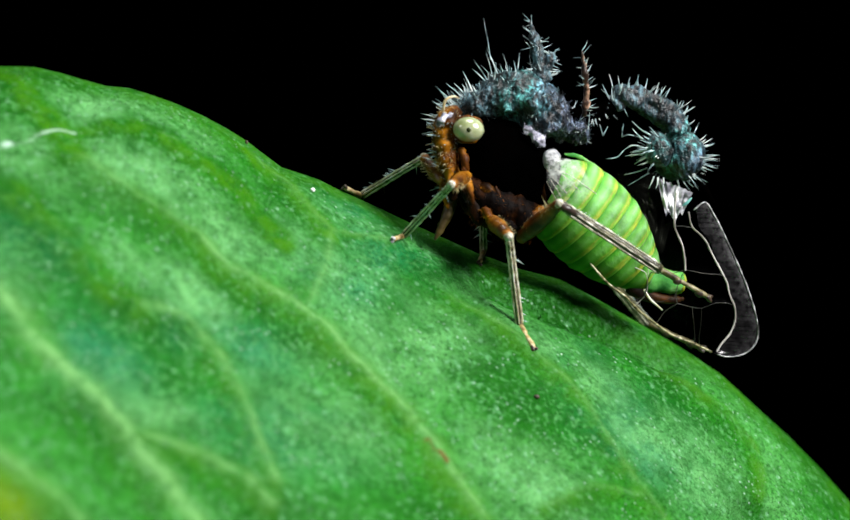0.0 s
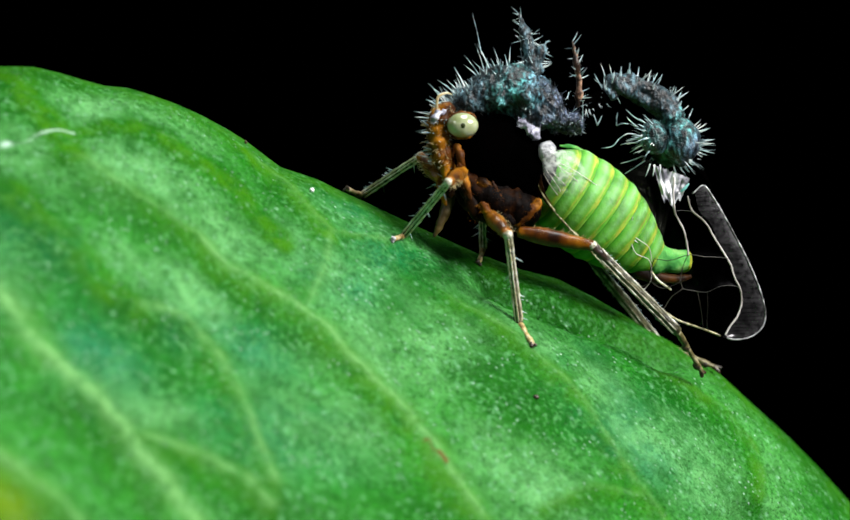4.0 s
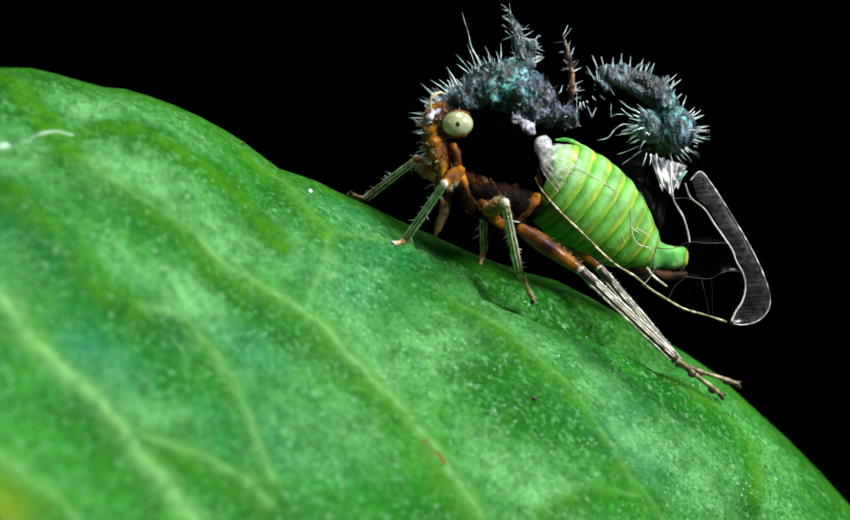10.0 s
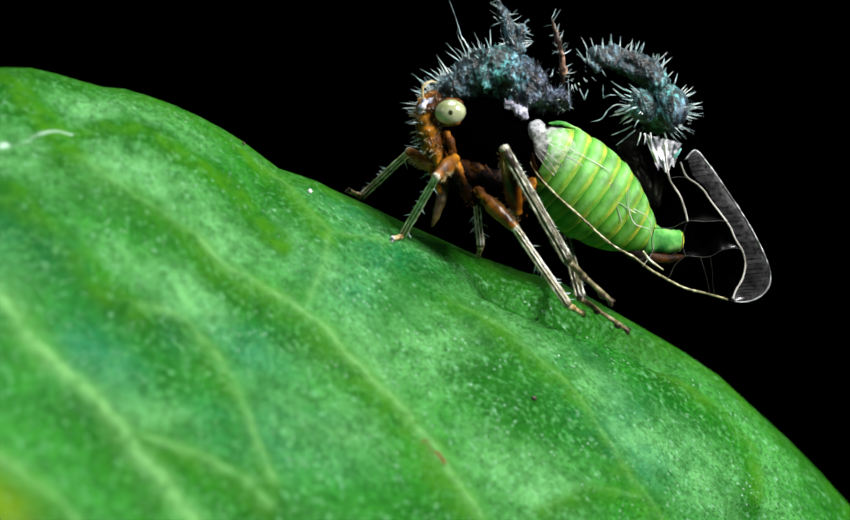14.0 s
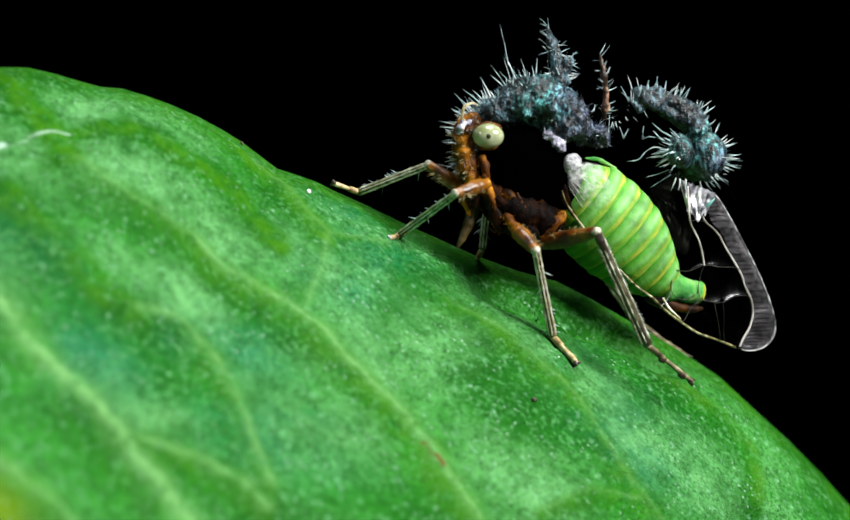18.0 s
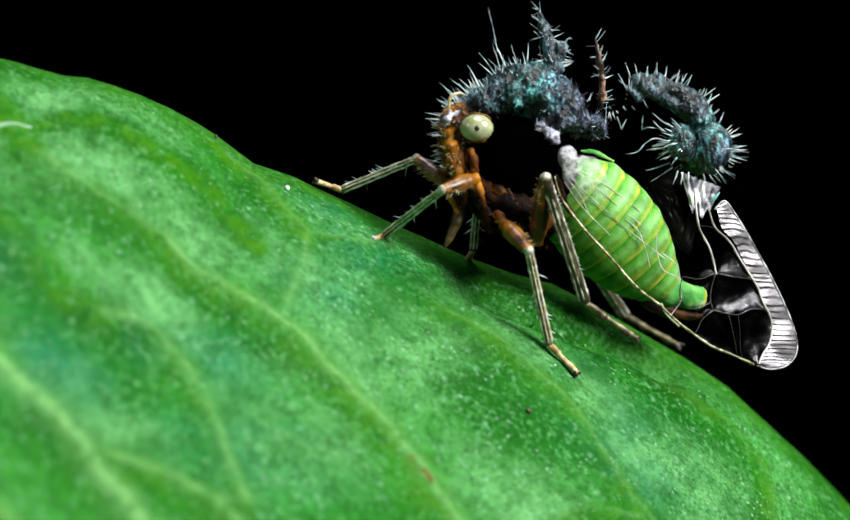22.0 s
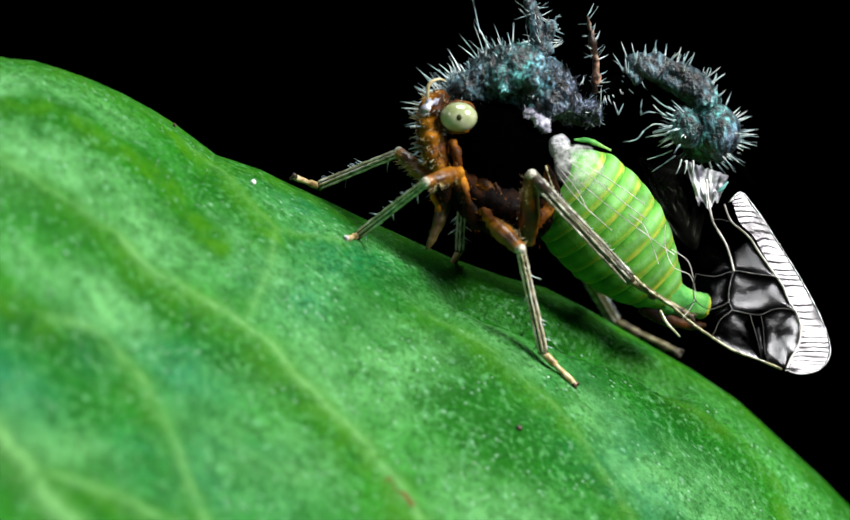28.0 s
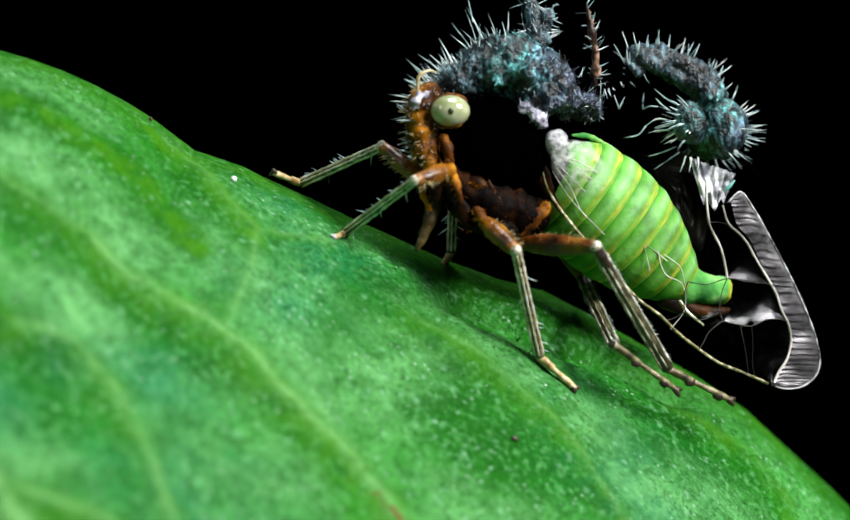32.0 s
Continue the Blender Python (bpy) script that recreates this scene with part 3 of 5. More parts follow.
def leaf_skin(uu, vv):
    """Height of the skin's relief over the smooth leaf, and the marks on it."""
    near, rib, band, upper, lower = (np.zeros(uu.shape) for _ in range(5))
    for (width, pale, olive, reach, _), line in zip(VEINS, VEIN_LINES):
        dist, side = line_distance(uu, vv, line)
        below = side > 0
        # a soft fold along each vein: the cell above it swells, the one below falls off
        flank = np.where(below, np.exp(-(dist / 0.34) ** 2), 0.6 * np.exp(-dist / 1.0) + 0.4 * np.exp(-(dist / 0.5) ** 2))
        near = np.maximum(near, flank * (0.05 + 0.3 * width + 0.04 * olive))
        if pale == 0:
            shade_stripe = np.exp(-(np.maximum(dist - 0.3 * reach, 0) / (0.7 * reach)) ** 2)
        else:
            shade_stripe = np.where(below, np.exp(-(np.maximum(dist - 1.1 * width, 0) / reach) ** 2), np.exp(-(dist / (0.5 * reach)) ** 2))
        band = np.maximum(band, shade_stripe * olive)
        # pale above and dark below each vein, painting how its fold takes light
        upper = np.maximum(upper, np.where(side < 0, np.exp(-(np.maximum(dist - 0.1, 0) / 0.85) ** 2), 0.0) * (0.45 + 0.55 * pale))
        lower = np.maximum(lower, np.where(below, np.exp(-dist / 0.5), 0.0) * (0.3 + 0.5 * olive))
        rib = np.maximum(rib, (0.65 * np.exp(-(dist / (0.02 + 0.55 * width)) ** 2) + 0.35 * np.exp(-(dist / (0.05 + 1.3 * width)) ** 2)) * 0.95 * pale)
    dent = np.zeros(uu.shape)
    for depth, width, pts in GROOVES:
        dent = np.maximum(dent, depth * np.exp(-(line_distance(uu, vv, spline(pts, 24))[0] / width) ** 2))
    rough = np.array([noise.noise(Vector((a * 1.1, b * 1.1, 0))) * 0.045 + noise.noise(Vector((a * 2.7, b * 2.7, 9))) * 0.035 + noise.noise(Vector((a * 6, b * 6, 3))) * 0.014
                      for a, b in zip(uu.ravel(), vv.ravel())]).reshape(uu.shape)
    fade = np.clip(vv / 0.8, 0.0, 1.0)
    lift = (0.65 * near + rough) * fade + 0.012 * rib * fade - dent * np.clip(vv / 0.4, 0, 1)
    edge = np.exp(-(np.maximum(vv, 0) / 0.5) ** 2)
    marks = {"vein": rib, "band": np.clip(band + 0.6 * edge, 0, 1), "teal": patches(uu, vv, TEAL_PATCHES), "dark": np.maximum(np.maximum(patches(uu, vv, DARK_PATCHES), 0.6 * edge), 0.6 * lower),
             "paleness": np.clip(0.04 + 0.62 * upper * np.clip(1.5 - vv / 6, 0.4, 1) + 0.85 * patches(uu, vv, PALE_PATCHES) - 0.75 * band - 0.5 * lower - 0.5 * patches(uu, vv, DARK_PATCHES), 0, 1) * np.clip(0.25 + vv / 0.9, 0, 1)}
    for key, width, pts in SCARS:
        mark = np.exp(-(line_distance(uu, vv, spline(pts, 12))[0] / width) ** 2)
        marks[key] = np.maximum(marks.get(key, 0.0), mark)
    return lift, marks


def grid_quads(nu, nv):
    grid = np.arange(nu * nv).reshape(nu, nv)
    return np.stack([grid[:-1, :-1], grid[1:, :-1], grid[1:, 1:], grid[:-1, 1:]], -1).reshape(-1, 4).tolist()


def marked(ob, marks):
    for key, values in marks.items():
        ob.data.attributes.new(key, "FLOAT", "POINT").data.foreach_set("value", values.ravel().astype(np.float32))
    return ob


def build_leaf():
    leaf = new("leaf")
    us = np.concatenate([np.linspace(-18, -9, 60), np.linspace(-8.97, 8.97, 560), np.linspace(9, 18, 60)])
    vs = np.concatenate([np.linspace(-1, -0.08, 24), np.linspace(-0.06, 0.65, 320), np.linspace(0.655, 1, 60)])
    uu, ww = np.meshgrid(us, vs, indexing="ij")
    wide = np.sqrt(np.clip(1 - (uu / 18.0) ** 2, 0.0, 1))
    vv = np.where(ww < 0, ww * 3.5, ww * 15.0) * wide
    smooth, nrm = np.stack(leaf_point(uu, vv), -1), leaf_normal(uu, vv)
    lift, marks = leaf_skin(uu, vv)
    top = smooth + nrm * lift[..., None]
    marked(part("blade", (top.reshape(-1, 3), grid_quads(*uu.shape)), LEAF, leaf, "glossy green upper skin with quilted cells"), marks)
    keep = (np.abs(uu) < 9) & (vv > -0.25) & (vv < 6)
    SKIN_POINTS.append(top[keep][::4])
    # the pale veins stand a little out of the skin
    for (width, pale, *_), line in zip(VEINS, VEIN_LINES):
        if pale < 0.25:
            continue
        line = spline(line, 4 * len(line))
        t = np.gradient(line, axis=0)
        t /= np.linalg.norm(t, axis=1)[:, None]
        across = np.linspace(-1, 1, 9)
        slim = width * 1.1 * np.clip(np.minimum(np.arange(len(line)), np.arange(len(line))[::-1]) / 6, 0.1, 1)
        su = line[:, :1] - t[:, 1:] * slim[:, None] * across
        sv = line[:, 1:] + t[:, :1] * slim[:, None] * across
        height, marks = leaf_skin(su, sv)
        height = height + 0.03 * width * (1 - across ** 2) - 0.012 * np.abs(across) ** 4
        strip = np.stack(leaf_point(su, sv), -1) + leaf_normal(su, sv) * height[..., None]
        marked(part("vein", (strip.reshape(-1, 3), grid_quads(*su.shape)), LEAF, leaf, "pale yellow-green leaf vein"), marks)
    under = (smooth - nrm * 0.25)[::4, ::4]
    part("underside", (under.reshape(-1, 3), [q[::-1] for q in grid_quads(*under.shape[:2])]), LEAF, leaf, "green underside of the blade")
    return tagged(leaf, "broad glossy green leaf with pale veins, arched and lit from above", "leaf")


build_leaf()

# ---- the treehopper ----
PIVOT = (1.728, 1.200)
hopper = new("treehopper")
cam.data.dof.focus_object = hopper
hopper.location = (PIVOT[0] * U, 0, PIVOT[1] * U)
tagged(hopper, "treehopper with spiny black helmet, green abdomen and clear wings", "insect")
rng = random.Random(7)


# three places (x, z) on each long bristle under the rear arm
LONG_BRISTLES = [(1.505, 0.466), (1.343, 0.495), (1.2, 0.418), (1.485, 0.349), (1.387, 0.361), (1.228, 0.338), (0.904, 0.64), (0.882, 0.72), (0.854, 0.808), (0.904, 0.64), (0.941, 0.71), (0.977, 0.774), (1.186, 0.623), (1.191, 0.722), (1.21, 0.813), (1.186, 0.623), (1.273, 0.651), (1.364, 0.639), (1.601, 0.645), (1.462, 0.732), (1.337, 0.851), (1.544, 0.556), (1.43, 0.642), (1.344, 0.739), (1.581, 0.086), (1.445, 0.002), (1.281, -0.093), (1.559, 0.16), (1.385, 0.098), (1.225, 0.062), (1.657, 0.036), (1.626, -0.048), (1.581, -0.144), (1.722, 0.019), (1.711, -0.06), (1.686, -0.15), (1.801, 0.014), (1.802, -0.072), (1.785, -0.143), (1.206, 0.418), (1.108, 0.319), (0.936, 0.296)]


def build_helmet():
    dome = tube([(-1.3, -0.454, 0.938), (-1.06, -0.37, 1.06), (-0.762, -0.267, 1.13), (-0.361, -0.126, 1.16), (0.08, 0.028, 0.92), (0.402, 0.141, 0.722), (0.66, 0.231, 0.627)], [0.08, 0.18, 0.3, 0.41, 0.33, 0.15, 0.05], 1.7, 80, 110, 0.1, 3.6)
    helmet = part("helmet", dome, DOME_FELT, hopper, "rough black helmet with a blue-green felt of hairs")
    sites = grow(dome, 30, 0.33, (-0.85, -0.15, 0.5), 0.5, rng, 0.5, 0.3) + grow(dome, 22, 0.25, (-0.35, -0.15, 0.9), 0.55, rng, 0.3, 0.35) + grow(dome, 46, 0.14, (-0.3, -0.8, 0.5), 0.1, rng, 0.2, 0.6)
    sites.append(((-0.762, -0.367, 1.75), (-0.12, 0, 1.0), 0.62, 0.8))
    tagged(part("bristles", bristle_mesh(sites, 0.0075), BRISTLE, helmet, "pale stiff bristles"), kind="stuff")
    for mat, count in ((DOME_FELT, 900), (BRISTLE, 60)):
        tagged(part("felt", bristle_mesh(grow(dome, count, 0.09, (-0.4, -0.7, 0.6), -0.2, rng, 0.4, 0.8), 0.0055), mat, helmet, "short felt of hairs"), kind="stuff")
    stalk = tube([(0.322, 0.113, 0.922), (0.603, 0.211, 0.947), (0.885, 0.31, 1), (1.21, 0.423, 1.13)], [0.14, 0.1, 0.1, 0.14], 1.0, 14, 20, 0.03, 6.0)
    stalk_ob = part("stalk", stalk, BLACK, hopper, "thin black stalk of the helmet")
    tagged(part("bristles", bristle_mesh(grow(stalk, 22, 0.13, (0, -0.6, -0.5), -0.2, rng, 0.4, 0.5), 0.005), BRISTLE, stalk_ob, "pale stiff bristles"), kind="stuff")
    arm = tube([(1.05, 0.366, 1.09), (1.29, 0.451, 1.22), (1.57, 0.55, 1.11), (1.81, 0.635, 0.953), (1.98, 0.692, 0.769), (2.03, 0.712, 0.552)], [0.1, 0.19, 0.17, 0.19, 0.22, 0.17], 1.1, 40, 70, 0.085, 5.0)
    arm_ob = part("rear_arm", arm, ARM_FELT, hopper, "knobbly black arched rear arm of the helmet")
    sites = grow(arm, 52, 0.19, (0.25, -0.2, 1.0), 0.35, rng, 0.3, 0.35)
    tagged(part("bristles", bristle_mesh(sites, 0.0085), BRISTLE, arm_ob, "pale stiff bristles"), kind="stuff")
    for centre, size, toward, turn in (((2.13, 0.544, 0.326), (0.28, 0.27, 0.35), (1.0, -0.2, 0.1), 10), ((1.73, 0.254, 0.419), (0.2, 0.18, 0.26), (-0.8, -0.2, 0.1), 0), ((1.96, 1.04, 0.266), (0.26, 0.26, 0.28), (0.2, 0.2, -0.5), 0)):
        shape = ball(centre, size, turn, 0.13, 5.5, 40, 56)
        knob = part("knob", shape, ARM_FELT, hopper, "round black felted knob")
        tagged(part("felt", bristle_mesh(grow(shape, 130, 0.04, (0, -0.7, 0.5), -0.3, rng, 0.25, 0.9), 0.005), ARM_FELT, knob, "short felt of hairs"), kind="stuff")
        sites = grow(shape, 32, 0.2, toward, 0.25, rng, 0.2, 0.25)
        tagged(part("bristles", bristle_mesh(sites, 0.008), BRISTLE, knob, "pale stiff bristles"), kind="stuff")
    spine = tube([(2.27, 0.696, 0.07), (2.4, 0.742, -0.115), (2.57, 0.798, -0.356)], [0.1, 0.06, 0.015], 1.0, 10, 14)
    part("tail_spine", spine, BLACK, hopper)
    for pts, rad, lat in (([(0.003, 0.301, 1.45), (-0.028, 0.34, 1.69), (-0.076, 0.373, 1.97), (-0.172, 0.39, 2.33)], [0.15, 0.12, 0.09, 0.02], 0), ([(0.62, -0.15, 0.93), (0.653, -0.191, 1.24), (0.636, -0.227, 1.52), (0.58, -0.247, 1.88)], [0.04, 0.04, 0.032, 0.008], 1)):
        shape = tube(pts, rad, 1.0, 12, 24, 0.05, 9.0)
        horn = part("horn", shape, ARM_FELT if lat == 0 else HORN, hopper, "upright bristly horn of the helmet")
        sites = grow(shape, 60 if lat == 0 else 30, 0.15, (0, -0.3, 0.6), -0.6, rng, 0.4, 0.6)
        tagged(part("bristles", bristle_mesh(sites, 0.0055), BRISTLE, horn, "pale stiff bristles"), kind="stuff")

    # a brown side branch of the front horn, and long bent bristles that hang under the rear arm
    branch = tube([(0.02, 0.3, 1.62), (0.12, 0.31, 1.74), (0.2, 0.3, 1.9)], [0.09, 0.075, 0.015], 1.0, 12, 18, 0.05, 9.0)
    twig = part("horn_branch", branch, ARM_FELT, hopper, "short dark brown side branch of the horn")
    tagged(part("bristles", bristle_mesh(grow(branch, 22, 0.14, (0.4, -0.3, 0.5), -0.5, rng, 0.3, 0.6), 0.006), BRISTLE, twig, "pale stiff bristles"), kind="stuff")
    hang = [LONG_BRISTLES[i:i + 3] for i in range(0, len(LONG_BRISTLES), 3)]
    tubes = [tube([(x, 0.32, z) for x, z in line], [0.011, 0.009, 0.003], 1.0, 6, 10)[:3] for line in hang]
    tagged(part("long_bristles", joined(*tubes), BRISTLE, hopper, "long pale bent bristles"), kind="stuff")


def build_head():
    face = tube([(-1.3, -0.554, 1.01), (-1.39, -0.588, 0.792), (-1.43, -0.602, 0.537), (-1.39, -0.585, 0.234), (-1.28, -0.549, -0.148)], [0.13, 0.2, 0.18, 0.17, 0.09], 1.7, 24, 40, 0.045, 7.0)
    head = part("head", face, FACE, hopper, "orange-brown head with a bristly brow")
    sites = grow(face, 26, 0.24, (-1.0, -0.2, 0.5), 0.55, rng, 0.4, 0.6) + grow(face, 50, 0.06, (-0.5, -1.0, 0.0), 0.2, rng, 0.3, 0.6)
    tagged(part("bristles", bristle_mesh(sites, 0.007), BRISTLE, head, "pale stiff bristles"), kind="stuff")
    tagged(part("hairs", bristle_mesh(grow(face, 260, 0.1, (-0.7, -0.6, -0.1), -0.2, rng, 0.3, 0.6), 0.004), TOE, head, "fine amber hairs"), kind="stuff")
    for lat in (0.5, -0.55):
        shape = ball((-1.09, -0.381, 0.715) if lat > 0 else (-1.3, -0.454, 0.81), (0.232, 0.185, 0.188), 5, 0, 1, 18, 26)
        shape = (shape[0] + np.array([0, -lat, 0]), shape[1], shape[2])
        eye = part("eye", shape, EYE, hopper, "shiny pale yellow-green compound eye")
        if lat > 0:
            ring = [(-1.09 + 0.228 * math.cos(w), -0.86 - 0.03 * math.cos(w), 0.715 + 0.186 * math.sin(w)) for w in np.linspace(0.15 * math.pi, 1.75 * math.pi, 17)]
            part("eye_rim", tube(ring, [0.008] + [0.024] * 15 + [0.008], 1, 8, 50, 0.012, 14), FACE, eye, "orange-brown rim of the eye")
            part("eye_spot", ball((-1.085, -1.058, 0.708), (0.036, 0.018, 0.04), 0, 0, 1, 16, 24), PUPIL, eye, "dark false pupil")
    part("antenna", tube([(-1.46, -0.81, 0.988), (-1.43, -0.849, 1.14), (-1.31, -0.81, 1.2), (-1.22, -0.777, 1.17)], [0.02, 0.02, 0.016, 0.006], 1, 8, 16), TOE, hopper, "curved pale amber feeler")
    part("brow", tube([(-1.54, -0.958, 0.771), (-1.46, -0.96, 0.867), (-1.35, -0.871, 0.932)], [0.03, 0.055, 0.03], 1, 12, 16, 0.06, 12), PURPLE, head, "pale waxy brow")
    part("beak", tube([(-1.28, -0.52, -0.13), (-1.36, -0.54, -0.4), (-1.49, -0.58, -0.72), (-1.585, -0.6, -0.9)], [0.085, 0.085, 0.06, 0.02], 0.9, 14, 24, 0.02, 8), BEAK, hopper, "olive-brown piercing beak")
    part("cheek", tube([(-1.2, -0.771, 0.432), (-1.14, -0.779, 0.233), (-1.11, -0.687, -0.045)], [0.05, 0.07, 0.04], 1, 10, 16, 0.03, 8), FACE, hopper)


def build_thorax():
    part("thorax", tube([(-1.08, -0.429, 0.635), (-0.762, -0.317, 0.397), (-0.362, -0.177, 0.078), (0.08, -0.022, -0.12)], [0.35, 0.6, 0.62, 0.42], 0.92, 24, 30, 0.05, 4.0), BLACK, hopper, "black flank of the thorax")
    part("breast", tube([(-1.2, -0.521, -0.004), (-0.882, -0.409, -0.283), (-0.482, -0.269, -0.481), (-0.122, -0.143, -0.561)], [0.2, 0.33, 0.38, 0.28], 1.3, 24, 40, 0.045, 9.0), BREAST, hopper, "black-brown underside of the thorax")
    under = tube([(-1.2, -0.521, -0.044), (-0.882, -0.409, -0.362), (-0.482, -0.269, -0.561), (-0.122, -0.143, -0.641)], [0.2, 0.34, 0.4, 0.3], 1.4, 20, 26)
    tagged(part("hairs", bristle_mesh(grow(under, 60, 0.07, (-0.2, -0.6, -0.6), 0.1, rng, 0.2, 0.6), 0.003), FACE, hopper, "short amber hairs under the thorax"), kind="stuff")
    for a, b, c, r in (((-1.16, -0.804, 0.169), (-1.08, -0.857, -0.126), (-1.03, -0.76, -0.42), 0.06), ((-1.44, -0.604, 0.115), (-1.47, -0.616, -0.164), (-1.39, -0.588, -0.443), 0.06), ((-0.869, -0.824, -0.444), (-0.71, -0.828, -0.659), (-0.502, -0.676, -0.881), 0.1), ((-0.685, -0.74, -0.125), (-0.606, -0.752, -0.364), (-0.565, -0.698, -0.603), 0.05), ((-0.365, -0.578, -0.762), (-0.166, -0.598, -0.602), (-0.006, -0.562, -0.443), 0.11)):
        coxa = tube([a, b, c], [r * 0.5, r * 0.75, r * 0.55], 0.8, 12, 18, 0.03, 12)
        base = part("coxa", coxa, FACE, hopper, "orange-brown leg base")
        tagged(part("hairs", bristle_mesh(grow(coxa, 40, 0.08, (-0.2, -0.8, -0.4), -0.1, rng, 0.3, 0.6), 0.003), FACE, base), kind="stuff")
    # side plates of the thorax
    for x, z, w, h, turn, mat in ((-1.308, -0.139, 0.09, 0.2, 8, OLIVE), (-1.094, -0.178, 0.1, 0.22, -12, FACE), (-0.831, -0.168, 0.15, 0.1, 20, OLIVE), (-0.708, -0.411, 0.13, 0.2, -25, OLIVE), (-0.56, -0.66, 0.2, 0.1, 30, BREAST), (-0.993, -0.467, 0.1, 0.24, -15, OLIVE)):
        lobe = ball((x, -0.74 + 0.1 * (x + 1), z), (w, 0.07, h), turn, 0.14, 7, 24, 30)
        plate_ob = part("side_plate", lobe, mat, hopper, "brown hairy plate on the side of the thorax")
        tagged(part("hairs", bristle_mesh(grow(lobe, 26, 0.06, (-0.2, -0.8, -0.4), 0.0, rng, 0.3, 0.6), 0.003), FACE, plate_ob), kind="stuff")
    part("back_lobe", tube([(0.33, 0.0, 0.36), (0.53, 0.05, 0.33), (0.78, 0.1, 0.2)], [0.012, 0.032, 0.008], 0.8, 12, 18, 0.02, 8), TAIL, hopper, "small bright green lobe behind the shoulder")
    plate = tube([(-0.28, -0.728, 0.72), (-0.17, -0.741, 0.67), (-0.06, -0.697, 0.58), (0.03, -0.635, 0.48)], [0.025, 0.065, 0.065, 0.03], 0.7, 24, 40, 0.06, 12)
    plate_ob = part("shoulder_plate", plate, PURPLE, hopper, "purple-grey waxy shoulder plate")
    tagged(part("felt", bristle_mesh(grow(plate, 60, 0.06, (-0.5, -0.5, 0.7), -0.2, rng, 0.2, 0.7), 0.005), PURPLE, plate_ob), kind="stuff")
    joint = ball((0.129, -0.595, 0.282), (0.13, 0.12, 0.15), 30, 0.16, 9, 20, 28)
    part("wing_joint", joint, WHITE, hopper, "round white waxy wing joint")
    veil = tube([(0.17, -0.661, 0.24), (0.3, -0.688, 0.06), (0.44, -0.663, -0.12), (0.6, -0.613, -0.36)], [0.14, 0.27, 0.3, 0.12], 0.25, 28, 34, 0.05, 7)
    along = np.append(np.repeat(np.linspace(1, 0, 34), 28), (1, 0))
    marked(part("wing_veil", veil, VEIL, hopper, "milky folded skin at the wing base"), {"milk": np.sqrt(along) * np.clip(-3.5 * veil[2][:, 1], 0, 1)})


def build_folds():
    """The crumpled white pleats of the folded hind wing under the rear knob."""
    verts = []
    for i in range(25):
        for k in range(101):
            f, g = k / 100, i / 24
            top, end = 0.02 - 0.22 * f, -0.56 + 0.06 * math.sin(9 * f)
            x = (1.7 + 0.54 * f) * (1 - g) + (1.84 + 0.24 * f) * g
            crease = math.sin(2 * math.pi * 6.5 * f + 1.5 * noise.noise(Vector((3 * f, 2 * g, 2))))
            verts.append((x, 0.42 + 0.05 * f + 0.009 * crease * (1 - 0.4 * g) + 0.05 * noise.noise(Vector((6 * f, 4 * g, 8))), top * (1 - g) + end * g + 0.03 * noise.noise(Vector((12 * f, g, 5)))))
    part("wing_fold", (verts, grid_quads(25, 101)), FOLD, hopper, "white crumpled fold of the hind wing")
    outline = [(1.12, 0.1), (1.45, 0.12), (1.75, 0.02), (1.93, -0.45), (1.86, -0.85), (1.76, -1.1), (1.5, -0.85), (1.25, -0.35)]
    ring = spline([(x, 0.48 + 0.04 * i % 0.1, z) for i, (x, z) in enumerate(outline + outline[:1])], 64)
    middle = ring.mean(axis=0)
    veil = [middle + (p - middle) * f / 12 + np.array([0, 0.05 * noise.noise(Vector((p[0] * 3, f, p[2] * 3))), 0]) for p in ring for f in range(13)]
    part("hind_wing_skin", (veil, grid_quads(64, 13)), SMOKE, hopper, "smoky clear skin of the hind wing")
    # a coloured sliver stands in for the blue-green glint on the fold
    part("fold_glint", tube([(2.08, 0.36, -0.4), (2.14, 0.37, -0.36), (2.22, 0.39, -0.28)], [0.008, 0.024, 0.008], 0.5, 10, 14), TEAL_GLINT, hopper, "blue-green glint on the wing fold, made as a sliver")


ABDOMEN = []


